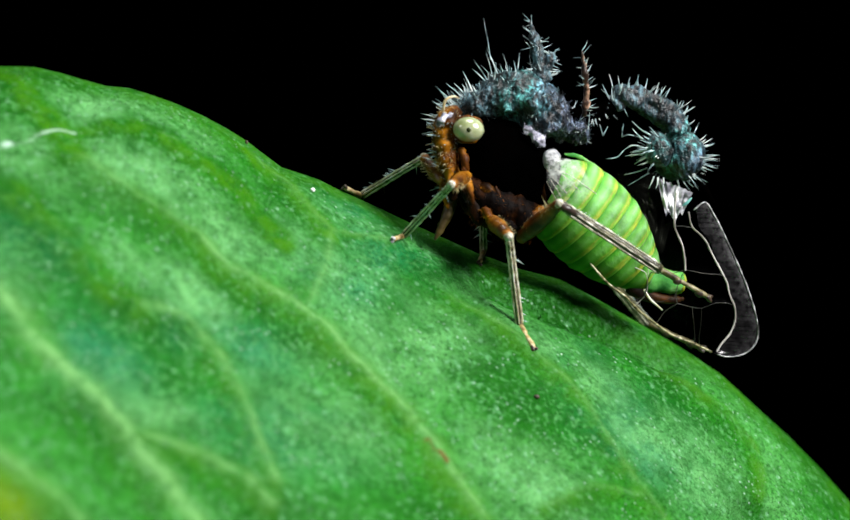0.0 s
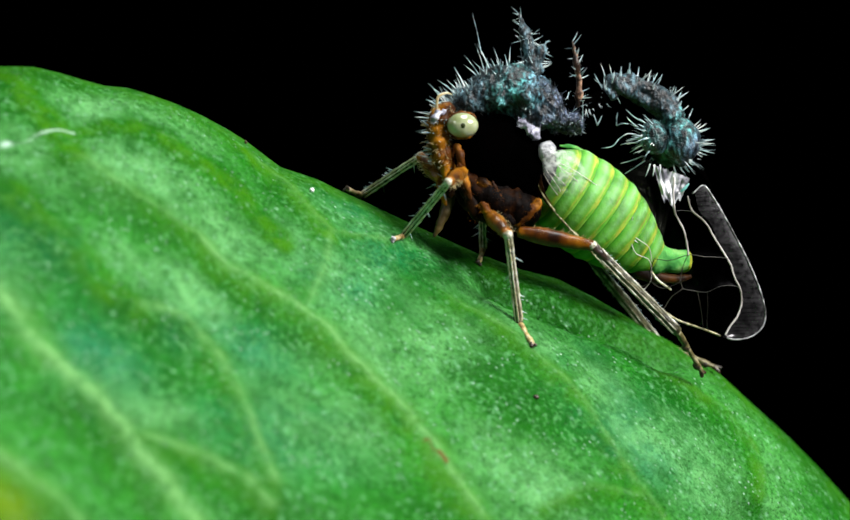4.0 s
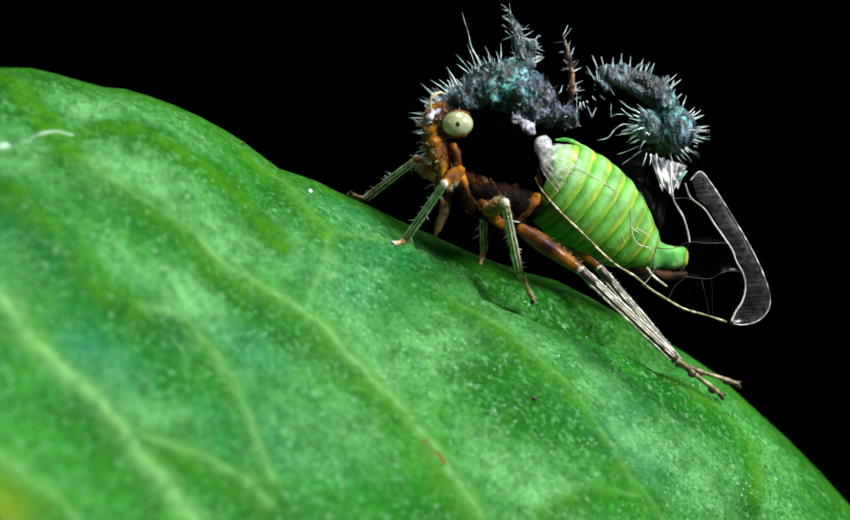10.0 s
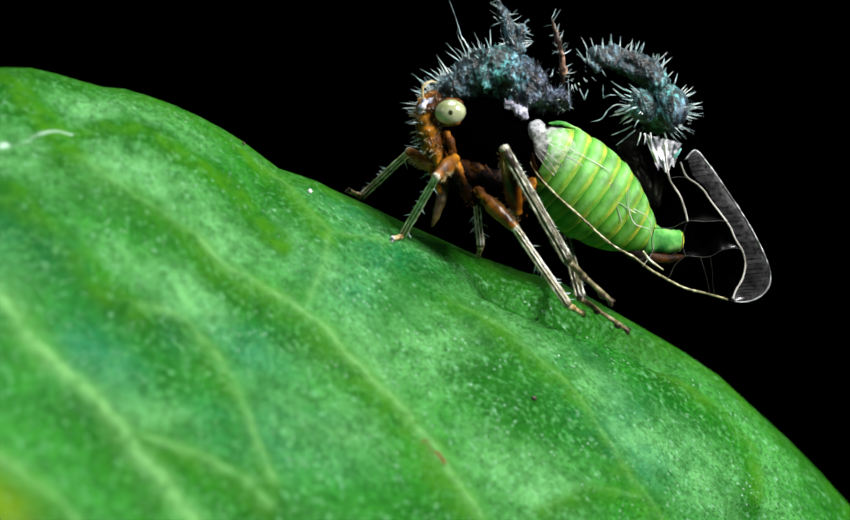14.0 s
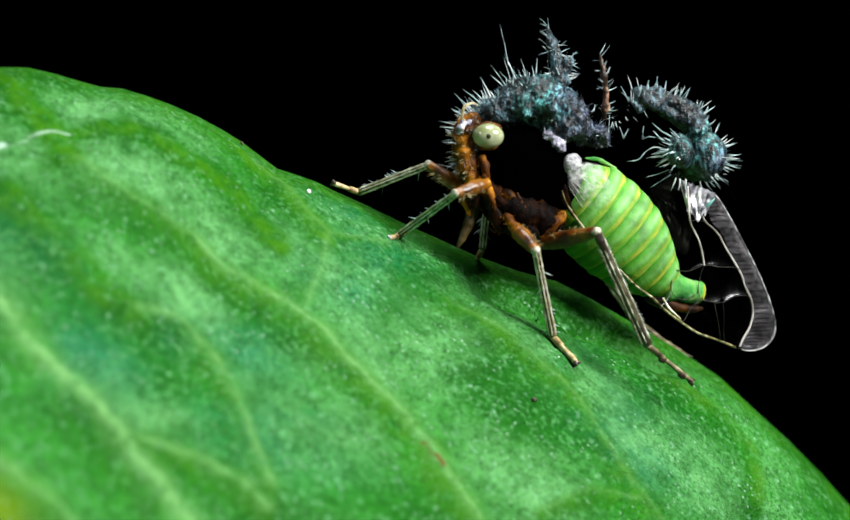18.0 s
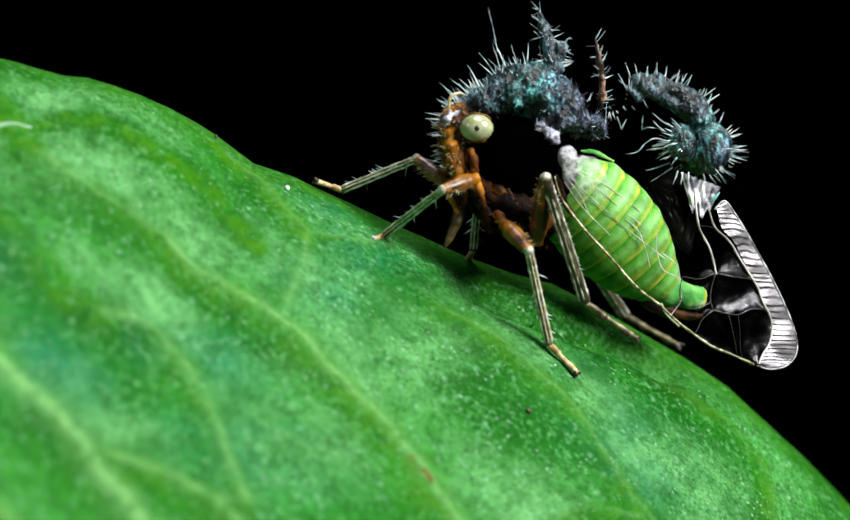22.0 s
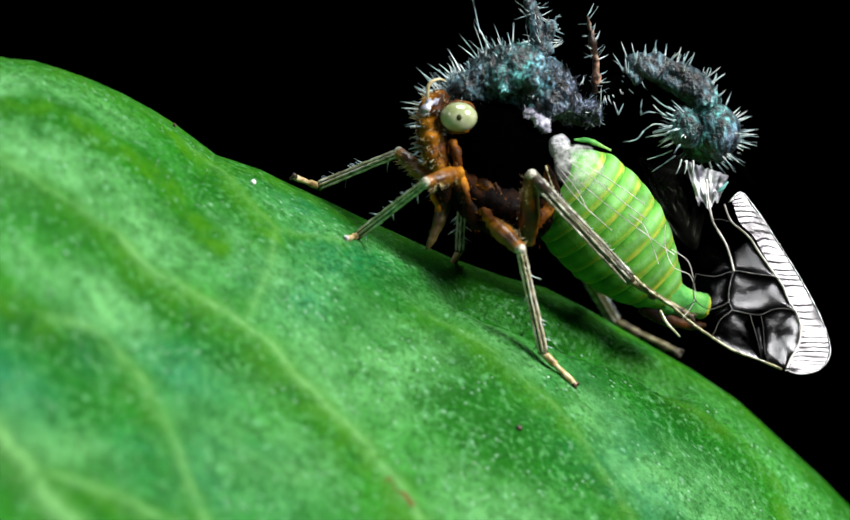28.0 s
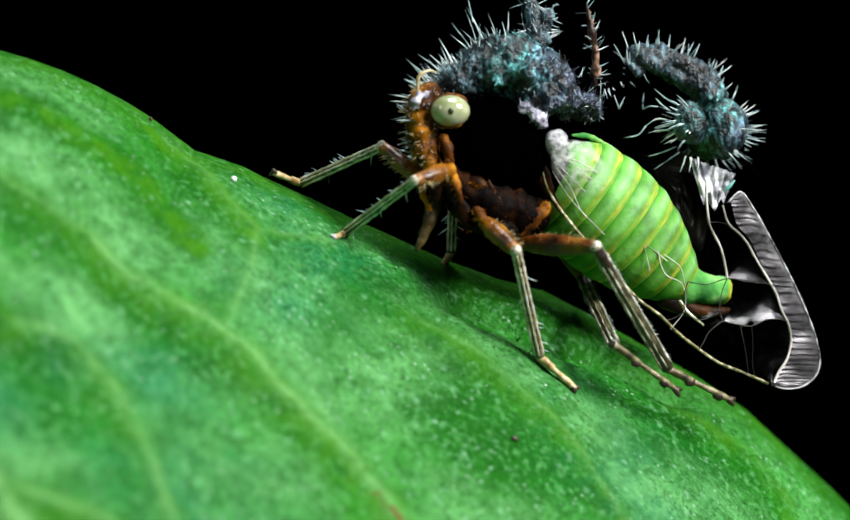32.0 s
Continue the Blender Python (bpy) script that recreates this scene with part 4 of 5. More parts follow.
def build_abdomen():
    axis = spline([(0.064, -0.028, -0.08), (0.45, 0.107, -0.399), (0.836, 0.243, -0.751), (1.21, 0.373, -1.12), (1.59, 0.508, -1.46)], 81)
    girth = np.interp(np.linspace(0, 1, 81), [0, 0.15, 0.35, 0.55, 0.75, 0.9, 1.0], [0.46, 0.66, 0.71, 0.68, 0.55, 0.38, 0.24])
    count = 8
    for k in range(count):
        lo, hi = int(80 * k / count), int(80 * (k + 1) / count)
        idx = np.linspace(lo, hi, 6).astype(int)
        wave = 0.016 * np.sin(np.linspace(0, math.pi, 6))
        seg = tube(axis[idx], girth[idx] + wave, 0.82, 36, 14, 0.006, 4)
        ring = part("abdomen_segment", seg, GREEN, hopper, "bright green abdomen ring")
        ABDOMEN.append(ring)
        way = axis[hi] - axis[lo]
        place = np.clip((np.array(seg[0]) - axis[lo]) @ way / (way @ way), 0, 1)
        ring.data.attributes.new("ring", "FLOAT", "POINT").data.foreach_set("value", place.astype(np.float32))
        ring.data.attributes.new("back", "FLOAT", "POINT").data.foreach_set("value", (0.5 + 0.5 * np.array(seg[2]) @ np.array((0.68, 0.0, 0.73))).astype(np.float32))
        e = hi - 1 if k < count - 1 else hi - 2
        part("band", tube(axis[[e - 1, e, min(e + 1, 80)]], girth[[e - 1, e, min(e + 1, 80)]] + np.array([-0.002, 0.006, -0.002]), 0.825, 36, 7, 0.006, 9), YELLOW, ring, "thin yellow band between the rings")
    ABDOMEN.append(part("tail", tube([(1.57, 0.5, -1.43), (1.8, 0.58, -1.51), (2.06, 0.67, -1.545)], [0.26, 0.19, 0.155], 0.9, 22, 24, 0.03, 6), TAIL, hopper, "blue-green tail tube"))
    ABDOMEN.append(part("tail_end", tube([(2.045, 0.66, -1.54), (2.065, 0.673, -1.546), (2.085, 0.684, -1.55)], [0.15, 0.158, 0.12], 0.9, 22, 10, 0.03, 9), YELLOW, hopper, "yellow blunt end of the tail tube"))
    ABDOMEN.append(part("tail_tip", tube([(1.29, 0.401, -1.6), (1.62, 0.53, -1.74), (1.94, 0.65, -1.79), (2.1, 0.7, -1.77)], [0.1, 0.09, 0.06, 0.025], 0.9, 14, 18, 0.03, 8), BROWN, hopper, "orange-brown tip under the tail"))
    ABDOMEN.append(part("tail_style", tube([(1.51, 0.178, -1.64), (1.6, 0.161, -1.78), (1.78, 0.223, -1.94)], [0.02, 0.02, 0.012], 1, 8, 12), PALE, hopper))


build_helmet()
build_head()
build_thorax()
build_abdomen()
build_folds()

# ---- wings ----
HINGE = np.array((0.011, -0.616, 0.255))


RIM_FOLD = -0.06
# the wing's edges, then its veins as (x, z), about the hinge
LOW = [(-0.06, -0.02, -0.2), (0.066, -0.097, -0.543), (0.346, -0.079, -0.929), (0.693, -0.018, -1.315), (1.087, 0.08, -1.769), (1.399, 0.189, -2.024), (1.586, 0.242, -2.216), (1.836, 0.329, -2.421), (2.086, 0.423, -2.605), (2.338, 0.539, -2.723), (2.527, 0.625, -2.817), (2.7, 0.7, -2.905)]
HIGH = [(0.107, 0.157, 0.082), (0.647, 0.42, 0.013), (1.18, 0.65, -0.165), (1.62, 0.83, -0.36), (1.95, 0.94, -0.62), (2.03, 0.95, -0.82), (2.112, 0.937, -1.04), (2.3, 0.995, -1.22), (2.424, 1.004, -1.43), (2.579, 1.02, -1.674), (2.703, 1.029, -1.884), (2.763, 1.012, -2.055), (2.856, 1.013, -2.229), (2.897, 0.974, -2.432), (2.861, 0.889, -2.629), (2.782, 0.8, -2.756), (2.729, 0.722, -2.88)]
OUTER = [(2.097, 1.009, -0.785), (2.227, 1.122, -0.679), (2.37, 1.153, -0.857), (2.494, 1.166, -1.053), (2.662, 1.175, -1.346), (2.816, 1.181, -1.624), (2.927, 1.183, -1.833), (3.069, 1.174, -2.13), (3.172, 1.157, -2.385), (3.232, 1.128, -2.59), (3.235, 1.077, -2.757), (3.163, 0.992, -2.885), (3.034, 0.891, -2.955), (2.861, 0.783, -2.962), (2.7, 0.7, -2.905)]
STOUT_VEINS = [[(1.83, -0.5), (1.85, -0.75), (1.891, -0.991), (1.952, -1.129), (2.044, -1.303), (2.104, -1.507), (2.134, -1.643)]]
CROSS_VEINS = [[(1.69, -1.645), (1.911, -1.694), (2.134, -1.643), (2.356, -1.692), (2.578, -1.741), (2.673, -1.781)], [(2.134, -1.643), (2.087, -1.773), (2.065, -1.972), (2.107, -2.121)],
               [(2.107, -2.121), (2.284, -2.174), (2.442, -2.199), (2.602, -2.144), (2.762, -2.155), (2.85, -2.2)], [(2.442, -2.199), (2.46, -2.33), (2.469, -2.467), (2.479, -2.667), (2.515, -2.79)],
               [(2.107, -2.121), (1.965, -2.231), (1.9, -2.359), (1.854, -2.43)], [(2.314, -2.19), (2.375, -2.427), (2.404, -2.562), (2.434, -2.74)],
               [(1.69, -1.645), (1.655, -1.809), (1.684, -1.978), (1.841, -2.089), (2.032, -2.036), (2.065, -1.99)], [(1.684, -1.978), (1.525, -2.066), (1.44, -2.06)], [(1.891, -0.991), (2.0, -1.0), (2.112, -1.04)]]
THIN_VEINS = [[(1.34, -1.02), (1.33, -1.255), (1.42, -1.535), (1.63, -1.675), (1.67, -1.955), (1.52, -2.185)], [(1.41, -1.325), (1.59, -1.475), (1.66, -1.685)], [(0.123, -0.208), (0.41, -0.494), (0.763, -0.818), (1.18, -1.18), (1.44, -1.395)],
              [(0.084, -0.307), (0.333, -0.658), (0.715, -1.051)], [(0.162, -0.123), (0.518, -0.399), (0.871, -0.723), (1.13, -0.94)],
              [(0.1, -0.1), (0.45, -0.25), (0.8, -0.5), (1.1, -0.75)], [(0.9, -0.85), (1.08, -1.0), (1.18, -1.25), (1.25, -1.5)], [(0.12, -0.26), (0.3, -0.5), (0.42, -0.75)]]


def build_wing(side):
    """One clear forewing about its hinge; side 1 is the one before the abdomen, -1 the one behind it."""
    low, high, rim = spline(LOW, 240), spline(HIGH, 240), spline(OUTER, 480)
    inner = spline(HIGH[5:], 960)
    # each rib of the rim runs nearly level from the inner vein to the edge
    level = np.where(np.arange(480) < 390, rim[:, 2] + 0.03, np.interp(np.arange(480), (390, 479), (rim[389, 2] + 0.03, inner[-1, 2])))
    inner = inner[np.searchsorted(-inner[:, 2], np.minimum(-level, -inner[-1, 2])).clip(0, 959)]
    # the rim is a little folded against the skin
    # it starts narrow at its upper end
    start = np.interp(np.linspace(0, 1, 480), (0, 0.45), (0.45, 0.0))[:, None]
    rim_inner = inner * (1 - start) + rim * start
    rim[:, 1] += np.interp(np.linspace(0, 1, 480), (0, 0.6, 1), (1, 1, 0.2)) * RIM_FOLD * np.linalg.norm(rim - inner, axis=1)
    network = [spline([(x, 0, z) for x, z in pts], 10 * len(pts)) for pts in STOUT_VEINS + CROSS_VEINS]
    thin = [spline([(x, 0, z) for x, z in pts], 8 * len(pts)) for pts in THIN_VEINS]

    def sheet(a, b, across, ripple=0.0, waves=0):
        verts = []
        n = len(a)
        for i in range(n):
            for k in range(across + 1):
                f = k / across
                p = a[i] * (1 - f) + b[i] * f
                p = p + np.array([0, -0.05 * math.sin(math.pi * f) * (0 if waves else 1), 0])
                # the rim's ribs overlap like shingles, each leaning out towards its lower side
                phase = (waves * i / n + 0.45 * noise.noise(Vector((f * 1.6, i * 0.035, 0))) + 0.12 * noise.noise(Vector((f * 9, i * 0.2, 4)))) % 1.0
                lean = phase - 0.5 if phase < 0.8 else 0.3 - 4 * (phase - 0.8)
                p = p - np.array([0, ripple * lean * min(1.0, max(0.12, 0.95 - 0.75 * f + 0.9 * noise.noise(Vector((i * 0.06, 2 * f, 5))))), 0])
                p = p + np.array([0, 0.03 * noise.noise(Vector(p * 2.6)), 0])
                verts.append(p)
        return np.array(verts), grid_quads(n, across + 1)

    flip = np.array([1, side, 1.0]) * (1.0 if side > 0 else 0.84)
    skin, quads = sheet(low, high, 100)
    # the skin is drawn up towards the veins, and sags in each cell
    flat = skin[:, [0, 2]]
    away = np.min([np.min(np.hypot(flat[:, None, 0] - line[None, :, 0], flat[:, None, 1] - line[None, :, 2]), axis=1) for line in network + [inner[::2], low[120:]]], axis=0)
    tip = np.clip((skin[:, 0] - 1.2) / 0.4, 0, 1)
    skin[:, 1] -= tip * (0.03 * np.exp(-away / 0.05) + 0.003 * np.array([noise.noise(Vector(p * 9)) for p in skin]))
    wing = part("wing", (skin * flip, quads), SKIN, hopper)
    wing.location = [c * U for c in (HINGE if side > 0 else HINGE + np.array([-0.05, 1.05, 0.1]))]
    sheen = np.clip((skin[:, 0] - 1.85) / 0.4, 0, 1) * np.clip((np.repeat(np.linspace(0, 1, len(low)), 101) - 0.45) / 0.15, 0, 1) * (1.0 if side > 0 else 0.2)
    marked(wing, {"sheen": sheen * np.clip(1.2 - away / 0.2, 0.3, 1)})
    if side < 0:
        return tagged(wing, "clear hind wing behind the abdomen")
    # a milky frost that paints in the rim's reflection, thickest at the upper end and along the edge
    rim_glare = np.interp(np.linspace(0, 1, 480), (0, 0.35, 0.65, 1), (1.0, 0.8, 0.25, 0.2))[:, None] * (0.12 + 0.88 * np.linspace(0, 1, 17)[None, :] ** 3)
    marked(part("rim", sheet(rim_inner, rim, 16, 0.0085, 40), RIM, wing, "frosted ribbed wing rim with painted glare"), {"milk": rim_glare})
    part("wing_base", tube(low[:48:4], [0.03, 0.055, 0.075, 0.08, 0.075, 0.065, 0.05, 0.04, 0.03, 0.022, 0.015, 0.01], 0.2, 12, 40, 0.012, 9), OLIVE, wing, "flat olive-brown wing base")
    for lines, radius, mat, laid in (([low], 0.018, VEIN, False), ([inner], 0.014, FINE_VEIN, False), ([rim], 0.011, EDGE_VEIN, False), (network[:1], 0.015, FINE_VEIN, True), (network[1:], 0.006, DARK_VEIN, True), (thin, 0.0055, FINE_VEIN, True)):
        for line in lines:
            line = line[:: max(1, len(line) // 40)].copy()
            if laid:
                for q in line:
                    q[1] = skin[np.argmin((skin[:, 0] - q[0]) ** 2 + (skin[:, 2] - q[2]) ** 2)][1] - 0.004
                line[1:-1, 1] = (line[:-2, 1] + line[1:-1, 1] + line[2:, 1]) / 3
            # beaded along its length
            beads = [radius * (1 + (0.6 if mat is EDGE_VEIN else 0.25) * noise.noise(Vector(q * 9))) for q in line]
            part("vein", tube(line, beads, 1, 7, 90), mat, wing)
    return tagged(wing, "clear glossy wing with yellowish veins")


WING_AXIS = (Vector((2.84, 0.493, -1.9)) - Vector(HINGE)).normalized()
WINGS = [build_wing(1), build_wing(-1)]

# ---- legs: each femur, tibia and foot is made along its own z axis ----


def build_leg(reach, thick, hind=False, pads=False):
    upper = part("femur", tube([(0, 0, 0), (0, 0, reach[0] * 0.4), (0, 0, reach[0])], [thick * 1.1, thick * (1.65 if hind else 1.5), thick * 1.0], 1, 14, 22, 0.012, 9), FEMUR if hind else ORANGE, hopper, "red-brown upper leg" if hind else "orange upper leg")
    fuzz = [((math.cos(w) * thick * 1.2, math.sin(w) * thick * 1.2, f * reach[0]), (math.cos(w), math.sin(w), 0.7), rng.uniform(0.04, 0.1)) for w, f in ((rng.uniform(2.2, 4.6), rng.uniform(0.15, 0.95)) for _ in range(50))]
    tagged(part("hairs", bristle_mesh(fuzz, 0.004), TOE, upper, "fine amber hairs"), kind="stuff")
    shin = tube([(0, 0, 0), (0, 0, reach[1] * 0.12), (0, 0, reach[1] * 0.6), (0, 0, reach[1])], [thick * f * (1.05 if hind else 1.0) for f in (0.8, 0.8, 0.82, 0.9)], 0.8, 12, 24, 0.01, 12)
    lower = part("tibia", shin, GREY_LEG if hind else SHIN, hopper, "spiny grey-yellow lower leg" if hind else "pale translucent lower leg")
    wide = thick * (1.45 if hind else 1.0)
    for side, stout in ((-1, 1.0), (0.06, 0.7), (1, 1.0)):
        front = -thick * (0.3 if abs(side) == 1 else 0.62)
        ridge = tube([(side * wide * 0.46, front, 0.01), (side * wide * 0.56, front, reach[1] * 0.3), (side * wide * 0.56, front, reach[1] * 0.97)], [thick * stout * f * (0.62 if hind else 0.72) for f in (0.4, 0.36, 0.4)], 1, 8, 30, 0.012, 16)
        part("ridge", ridge, PALE_GREY if hind else PALE, lower, "pale raised edge of the lower leg")
    if hind:
        part("knee", tube([(0, -thick * 0.2, -0.02), (0, -thick * 0.3, reach[1] * 0.08), (0, -thick * 0.2, reach[1] * 0.2)], [thick * 0.8, thick * 0.85, thick * 0.3], 1, 12, 18, 0.015, 16), CLAW, lower, "blackish knee end")
        part("knee_cap", ball((0, -thick * 0.15, -0.01), (thick * 1.0, thick * 0.95, thick * 0.8), 0, 0.2, 14, 12, 16), PALE_GREY, lower, "pale grey knee cap")
    else:
        part("knee", ball((0, -thick * 0.1, 0), (thick * 0.95, thick * 0.9, thick * 1.0), 0, 0.22, 12, 12, 16), PALE_GREY, lower, "pale knee joint")
    sites = []
    for k in range(90 if hind else 16):
        # a comb of spines along one edge, a few loose ones elsewhere
        comb = hind and k < 56
        f = 0.08 + 0.88 * (k % 28) / 27 if comb else rng.uniform(0.1, 0.95)
        w = (0.0 if k < 28 else 3.0) + rng.uniform(-0.15, 0.15) if comb else rng.choice((0, 0.5, 1.0, 3.0)) + rng.uniform(-0.3, 0.3)
        d = np.array([math.cos(w), math.sin(w), 0.0])
        sites.append((d * thick * 0.6 + [0, 0, f * reach[1]], d + [0, 0, 0.8], rng.uniform(0.05, 0.09) if hind else rng.uniform(0.08, 0.17), 1.1 if comb else 1.0 if hind else 1.7))
    tagged(part("spine_fringe", bristle_mesh(sites, 0.005), BRISTLE, lower), kind="stuff")
    slim = 0.8 if hind else 0.85
    foot = tube([(0, 0, 0), (0, 0, reach[2] * 0.35), (0, 0, reach[2] * 0.4), (0, 0, reach[2] * 0.8), (0, 0, reach[2])], [slim * thick * f for f in (0.8, 0.7, 0.5, 0.65, 0.45)], 1, 10, 24, 0.006, 12)
    toe = part("tarsus", foot, DULL_TOE if hind else TOE, hopper, "dull brownish foot" if hind else "amber foot")
    if hind:
        for f in (0.36, 0.8):
            part("tarsus_joint", ball((0.02, 0, reach[2] * f), (thick * 0.75, thick * 0.65, thick * 0.9), 0, 0.2, 12, 10, 14), CLAW, toe, "black foot joint")
    part("claw", joined(tube([(0, 0, reach[2] * 0.94), (0.03, 0, reach[2] * 1.03), (0.05, 0, reach[2] * 1.06)], [thick * 0.5, thick * 0.4, 0.006], 1, 8, 8), tube([(0, 0.02, reach[2] * 0.94), (-0.03, 0.03, reach[2] * 1.02), (-0.05, 0.03, reach[2] * 1.05)], [thick * 0.45, thick * 0.35, 0.006], 1, 8, 8)), WHITE if pads else CLAW, toe, "white foot pads" if pads else "dark claws")
    return upper, lower, toe


# ---- small things on the leaf ----


def resting(name, u, v, size, mat, label, category, sink=0.3, rough=0.2):
    """A small rounded thing that rests on the leaf's skin."""
    start = np.array(leaf_point(u, v)) * U
    hit, place, normal, _, _, _ = scene.ray_cast(bpy.context.evaluated_depsgraph_get(), Vector(start) + Vector((0, -3, 3)) * U, Vector((0, 1, -1)).normalized())
    base = np.array(place) / U if hit else start / U
    shape = ball((0, 0, size[2] * (1 - sink)), size, 0, rough, 30, 10, 14)
    ob = part(name, (shape[0], shape[1]), mat)
    ob.location = base * U
    return tagged(ob, label, category)


bpy.context.view_layer.update()
DROP_MAT = material("white_drop", [(0.7, 0.72, 0.72), (0.85, 0.86, 0.86)], 5, 0.15)
resting("dew_drop", *(-1.72, 0.602), (0.035, 0.035, 0.035), DROP_MAT, "tiny bright white drop on the leaf", "drop", 0.3, 0.0)
resting("dust_bit", *(-2.93, 0.0), (0.022, 0.022, 0.034), BEAK, "tiny brown bit of dust on the leaf's ridge", "dust")
resting("dirt_speck", *(2.56, 3.12), (0.045, 0.04, 0.035), CLAW, "tiny dark speck of dirt on the leaf", "speck")

# ---- what moves ----
BODY = [
    (0, 1.728, 1.200, 0.00), (0.5, 1.718, 1.228, -0.96), (1, 1.730, 1.199, -0.19), (1.5, 1.721, 1.202, -0.19),
    (2, 1.697, 1.244, -1.51), (2.5, 1.693, 1.249, -1.76), (3, 1.702, 1.252, -1.87), (3.5, 1.697, 1.276, -2.13),
    (5.5, 1.646, 1.382, -4.80), (6, 1.663, 1.374, -5.33), (6.5, 1.660, 1.375, -5.15), (7, 1.644, 1.406, -5.52),
    (7.5, 1.643, 1.382, -3.96), (8, 1.629, 1.409, -4.61), (8.5, 1.657, 1.394, -4.93), (9, 1.670, 1.405, -5.90),
    (9.5, 1.670, 1.396, -5.25), (10, 1.668, 1.406, -5.36), (10.5, 1.644, 1.430, -5.58), (11, 1.628, 1.457, -5.07),
    (11.5, 1.634, 1.486, -6.02), (12, 1.641, 1.487, -6.27), (12.5, 1.623, 1.506, -6.22), (13, 1.629, 1.569, -8.40),
    (13.5, 1.648, 1.474, -4.88), (14, 1.589, 1.632, -8.04), (14.5, 1.640, 1.589, -7.68), (16.5, 2.084, 1.153, -2.00),
    (17, 2.082, 1.164, -1.73), (17.5, 2.089, 1.155, -1.80), (18, 2.080, 1.153, -1.61), (18.5, 2.061, 1.165, -1.61),
    (19, 2.069, 1.182, -2.58), (19.5, 2.085, 1.186, -2.61), (20, 2.080, 1.172, -2.09), (20.5, 2.059, 1.178, -1.97),
    (21, 2.053, 1.178, -1.75), (21.5, 2.046, 1.165, -2.31), (22, 2.046, 1.171, -2.08), (22.5, 2.045, 1.167, -1.85),
    (23, 2.048, 1.165, -1.86), (23.5, 2.031, 1.166, -1.97), (24, 2.033, 1.178, -2.47), (24.5, 2.056, 1.189, -3.42),
    (25, 2.043, 1.171, -2.87), (25.5, 2.021, 1.170, -3.21), (27.5, 2.008, 1.171, -2.73), (28, 2.024, 1.183, -3.47),
    (28.5, 2.026, 1.179, -3.05), (29, 2.017, 1.179, -3.10), (29.5, 2.019, 1.198, -3.98), (30, 2.018, 1.184, -3.41),
    (30.5, 2.020, 1.176, -3.28), (31, 2.014, 1.180, -3.12), (31.5, 2.014, 1.177, -3.15), (32, 2.015, 1.173, -3.31),
]


def body_pose(t):
    ts = [r[0] for r in BODY]
    x, z, a = (np.interp(t, ts, [r[i] for r in BODY]) for i in (1, 2, 3))
    return pose(x * U, 0, z * U, 0, a, 0)


SKIN_X, SKIN_Y, SKIN_Z = SKIN_POINTS[0].T


def on_leaf(x, z, air, lift):
    """Depth for a foot at (x, z): the leaf's skin where that lies behind it, else air."""
    d = (SKIN_X - x) ** 2 + (SKIN_Z - z) ** 2
    i = int(np.argmin(d))
    away = math.sqrt(float(d[i]))
    f = max(0.0, min(1.0, 1 - (away - 0.05) / 0.25))
    f = f * f * (3 - 2 * f)
    return f * (float(SKIN_Y[i]) - lift) + (1 - f) * air


def aim(a, b):
    """The pose of a leg piece that starts at a and points to b, in mm."""
    z = Vector(b - a).normalized()
    x = Vector((0, 1, 0)).cross(z).normalized()
    y = z.cross(x)
    return Matrix.Translation(Vector(a) * U) @ Matrix((x, y, z)).transposed().to_4x4()


def placed(a, length, x, z, y):
    """The end of a piece of that length from a, over (x, z), as near to depth y as the length lets it be."""
    dx, dz = x - a[0], z - a[2]
    flat = math.hypot(dx, dz)
    most = length * 0.995
    if flat > most:
        dx, dz, flat = dx * most / flat, dz * most / flat, most
    dy = math.sqrt(length * length - flat * flat)
    return np.array([a[0] + dx, a[1] + (dy if abs(a[1] + dy - y) < abs(a[1] - dy - y) else -dy), a[2] + dz])


def leg_walk(pieces, reach, hip, out, rows, step, lift=0.15):
    """Keys a leg: rows are seconds, then knee, ankle and toe (x, z) in the body's own space; out is how far the knee stands out."""
    hip = np.array(hip)
    ts = [r[0] for r in rows]
    keys = [[], [], []]
    for t in np.arange(0, 32 + step / 2, step):
        kx, kz, ax, az, tx, tz = (float(np.interp(t, ts, [r[i] for r in rows])) for i in range(1, 7))
        m = body_pose(t)
        back = m.inverted()
        ends = []
        for x, z in ((ax, az), (tx, tz)):
            w = m @ Vector((x * U, 0, z * U))
            y = on_leaf(w.x / U, w.z / U, YAW * x - out, lift)
            ends.append(np.array(back @ Vector((w.x, y * U, w.z))) / U)
        ankle, toe = ends
        knee = placed(hip, reach[0], kx, kz, YAW * kx - out)
        ankle = placed(knee, reach[1], ankle[0], ankle[2], ankle[1])
        if reach[2] > 0.88:
            toe[1] = min(max(toe[1], ankle[1] - 0.45 * reach[2]), ankle[1] + 0.45 * reach[2])
        toe = ankle + (toe - ankle) * reach[2] / np.linalg.norm(toe - ankle)
        for i, (a, b) in enumerate(((hip, knee), (knee, ankle), (ankle, toe))):
            keys[i].append((float(t), aim(a, b)))
    for piece, k in zip(pieces, keys):
        walk(piece, k)


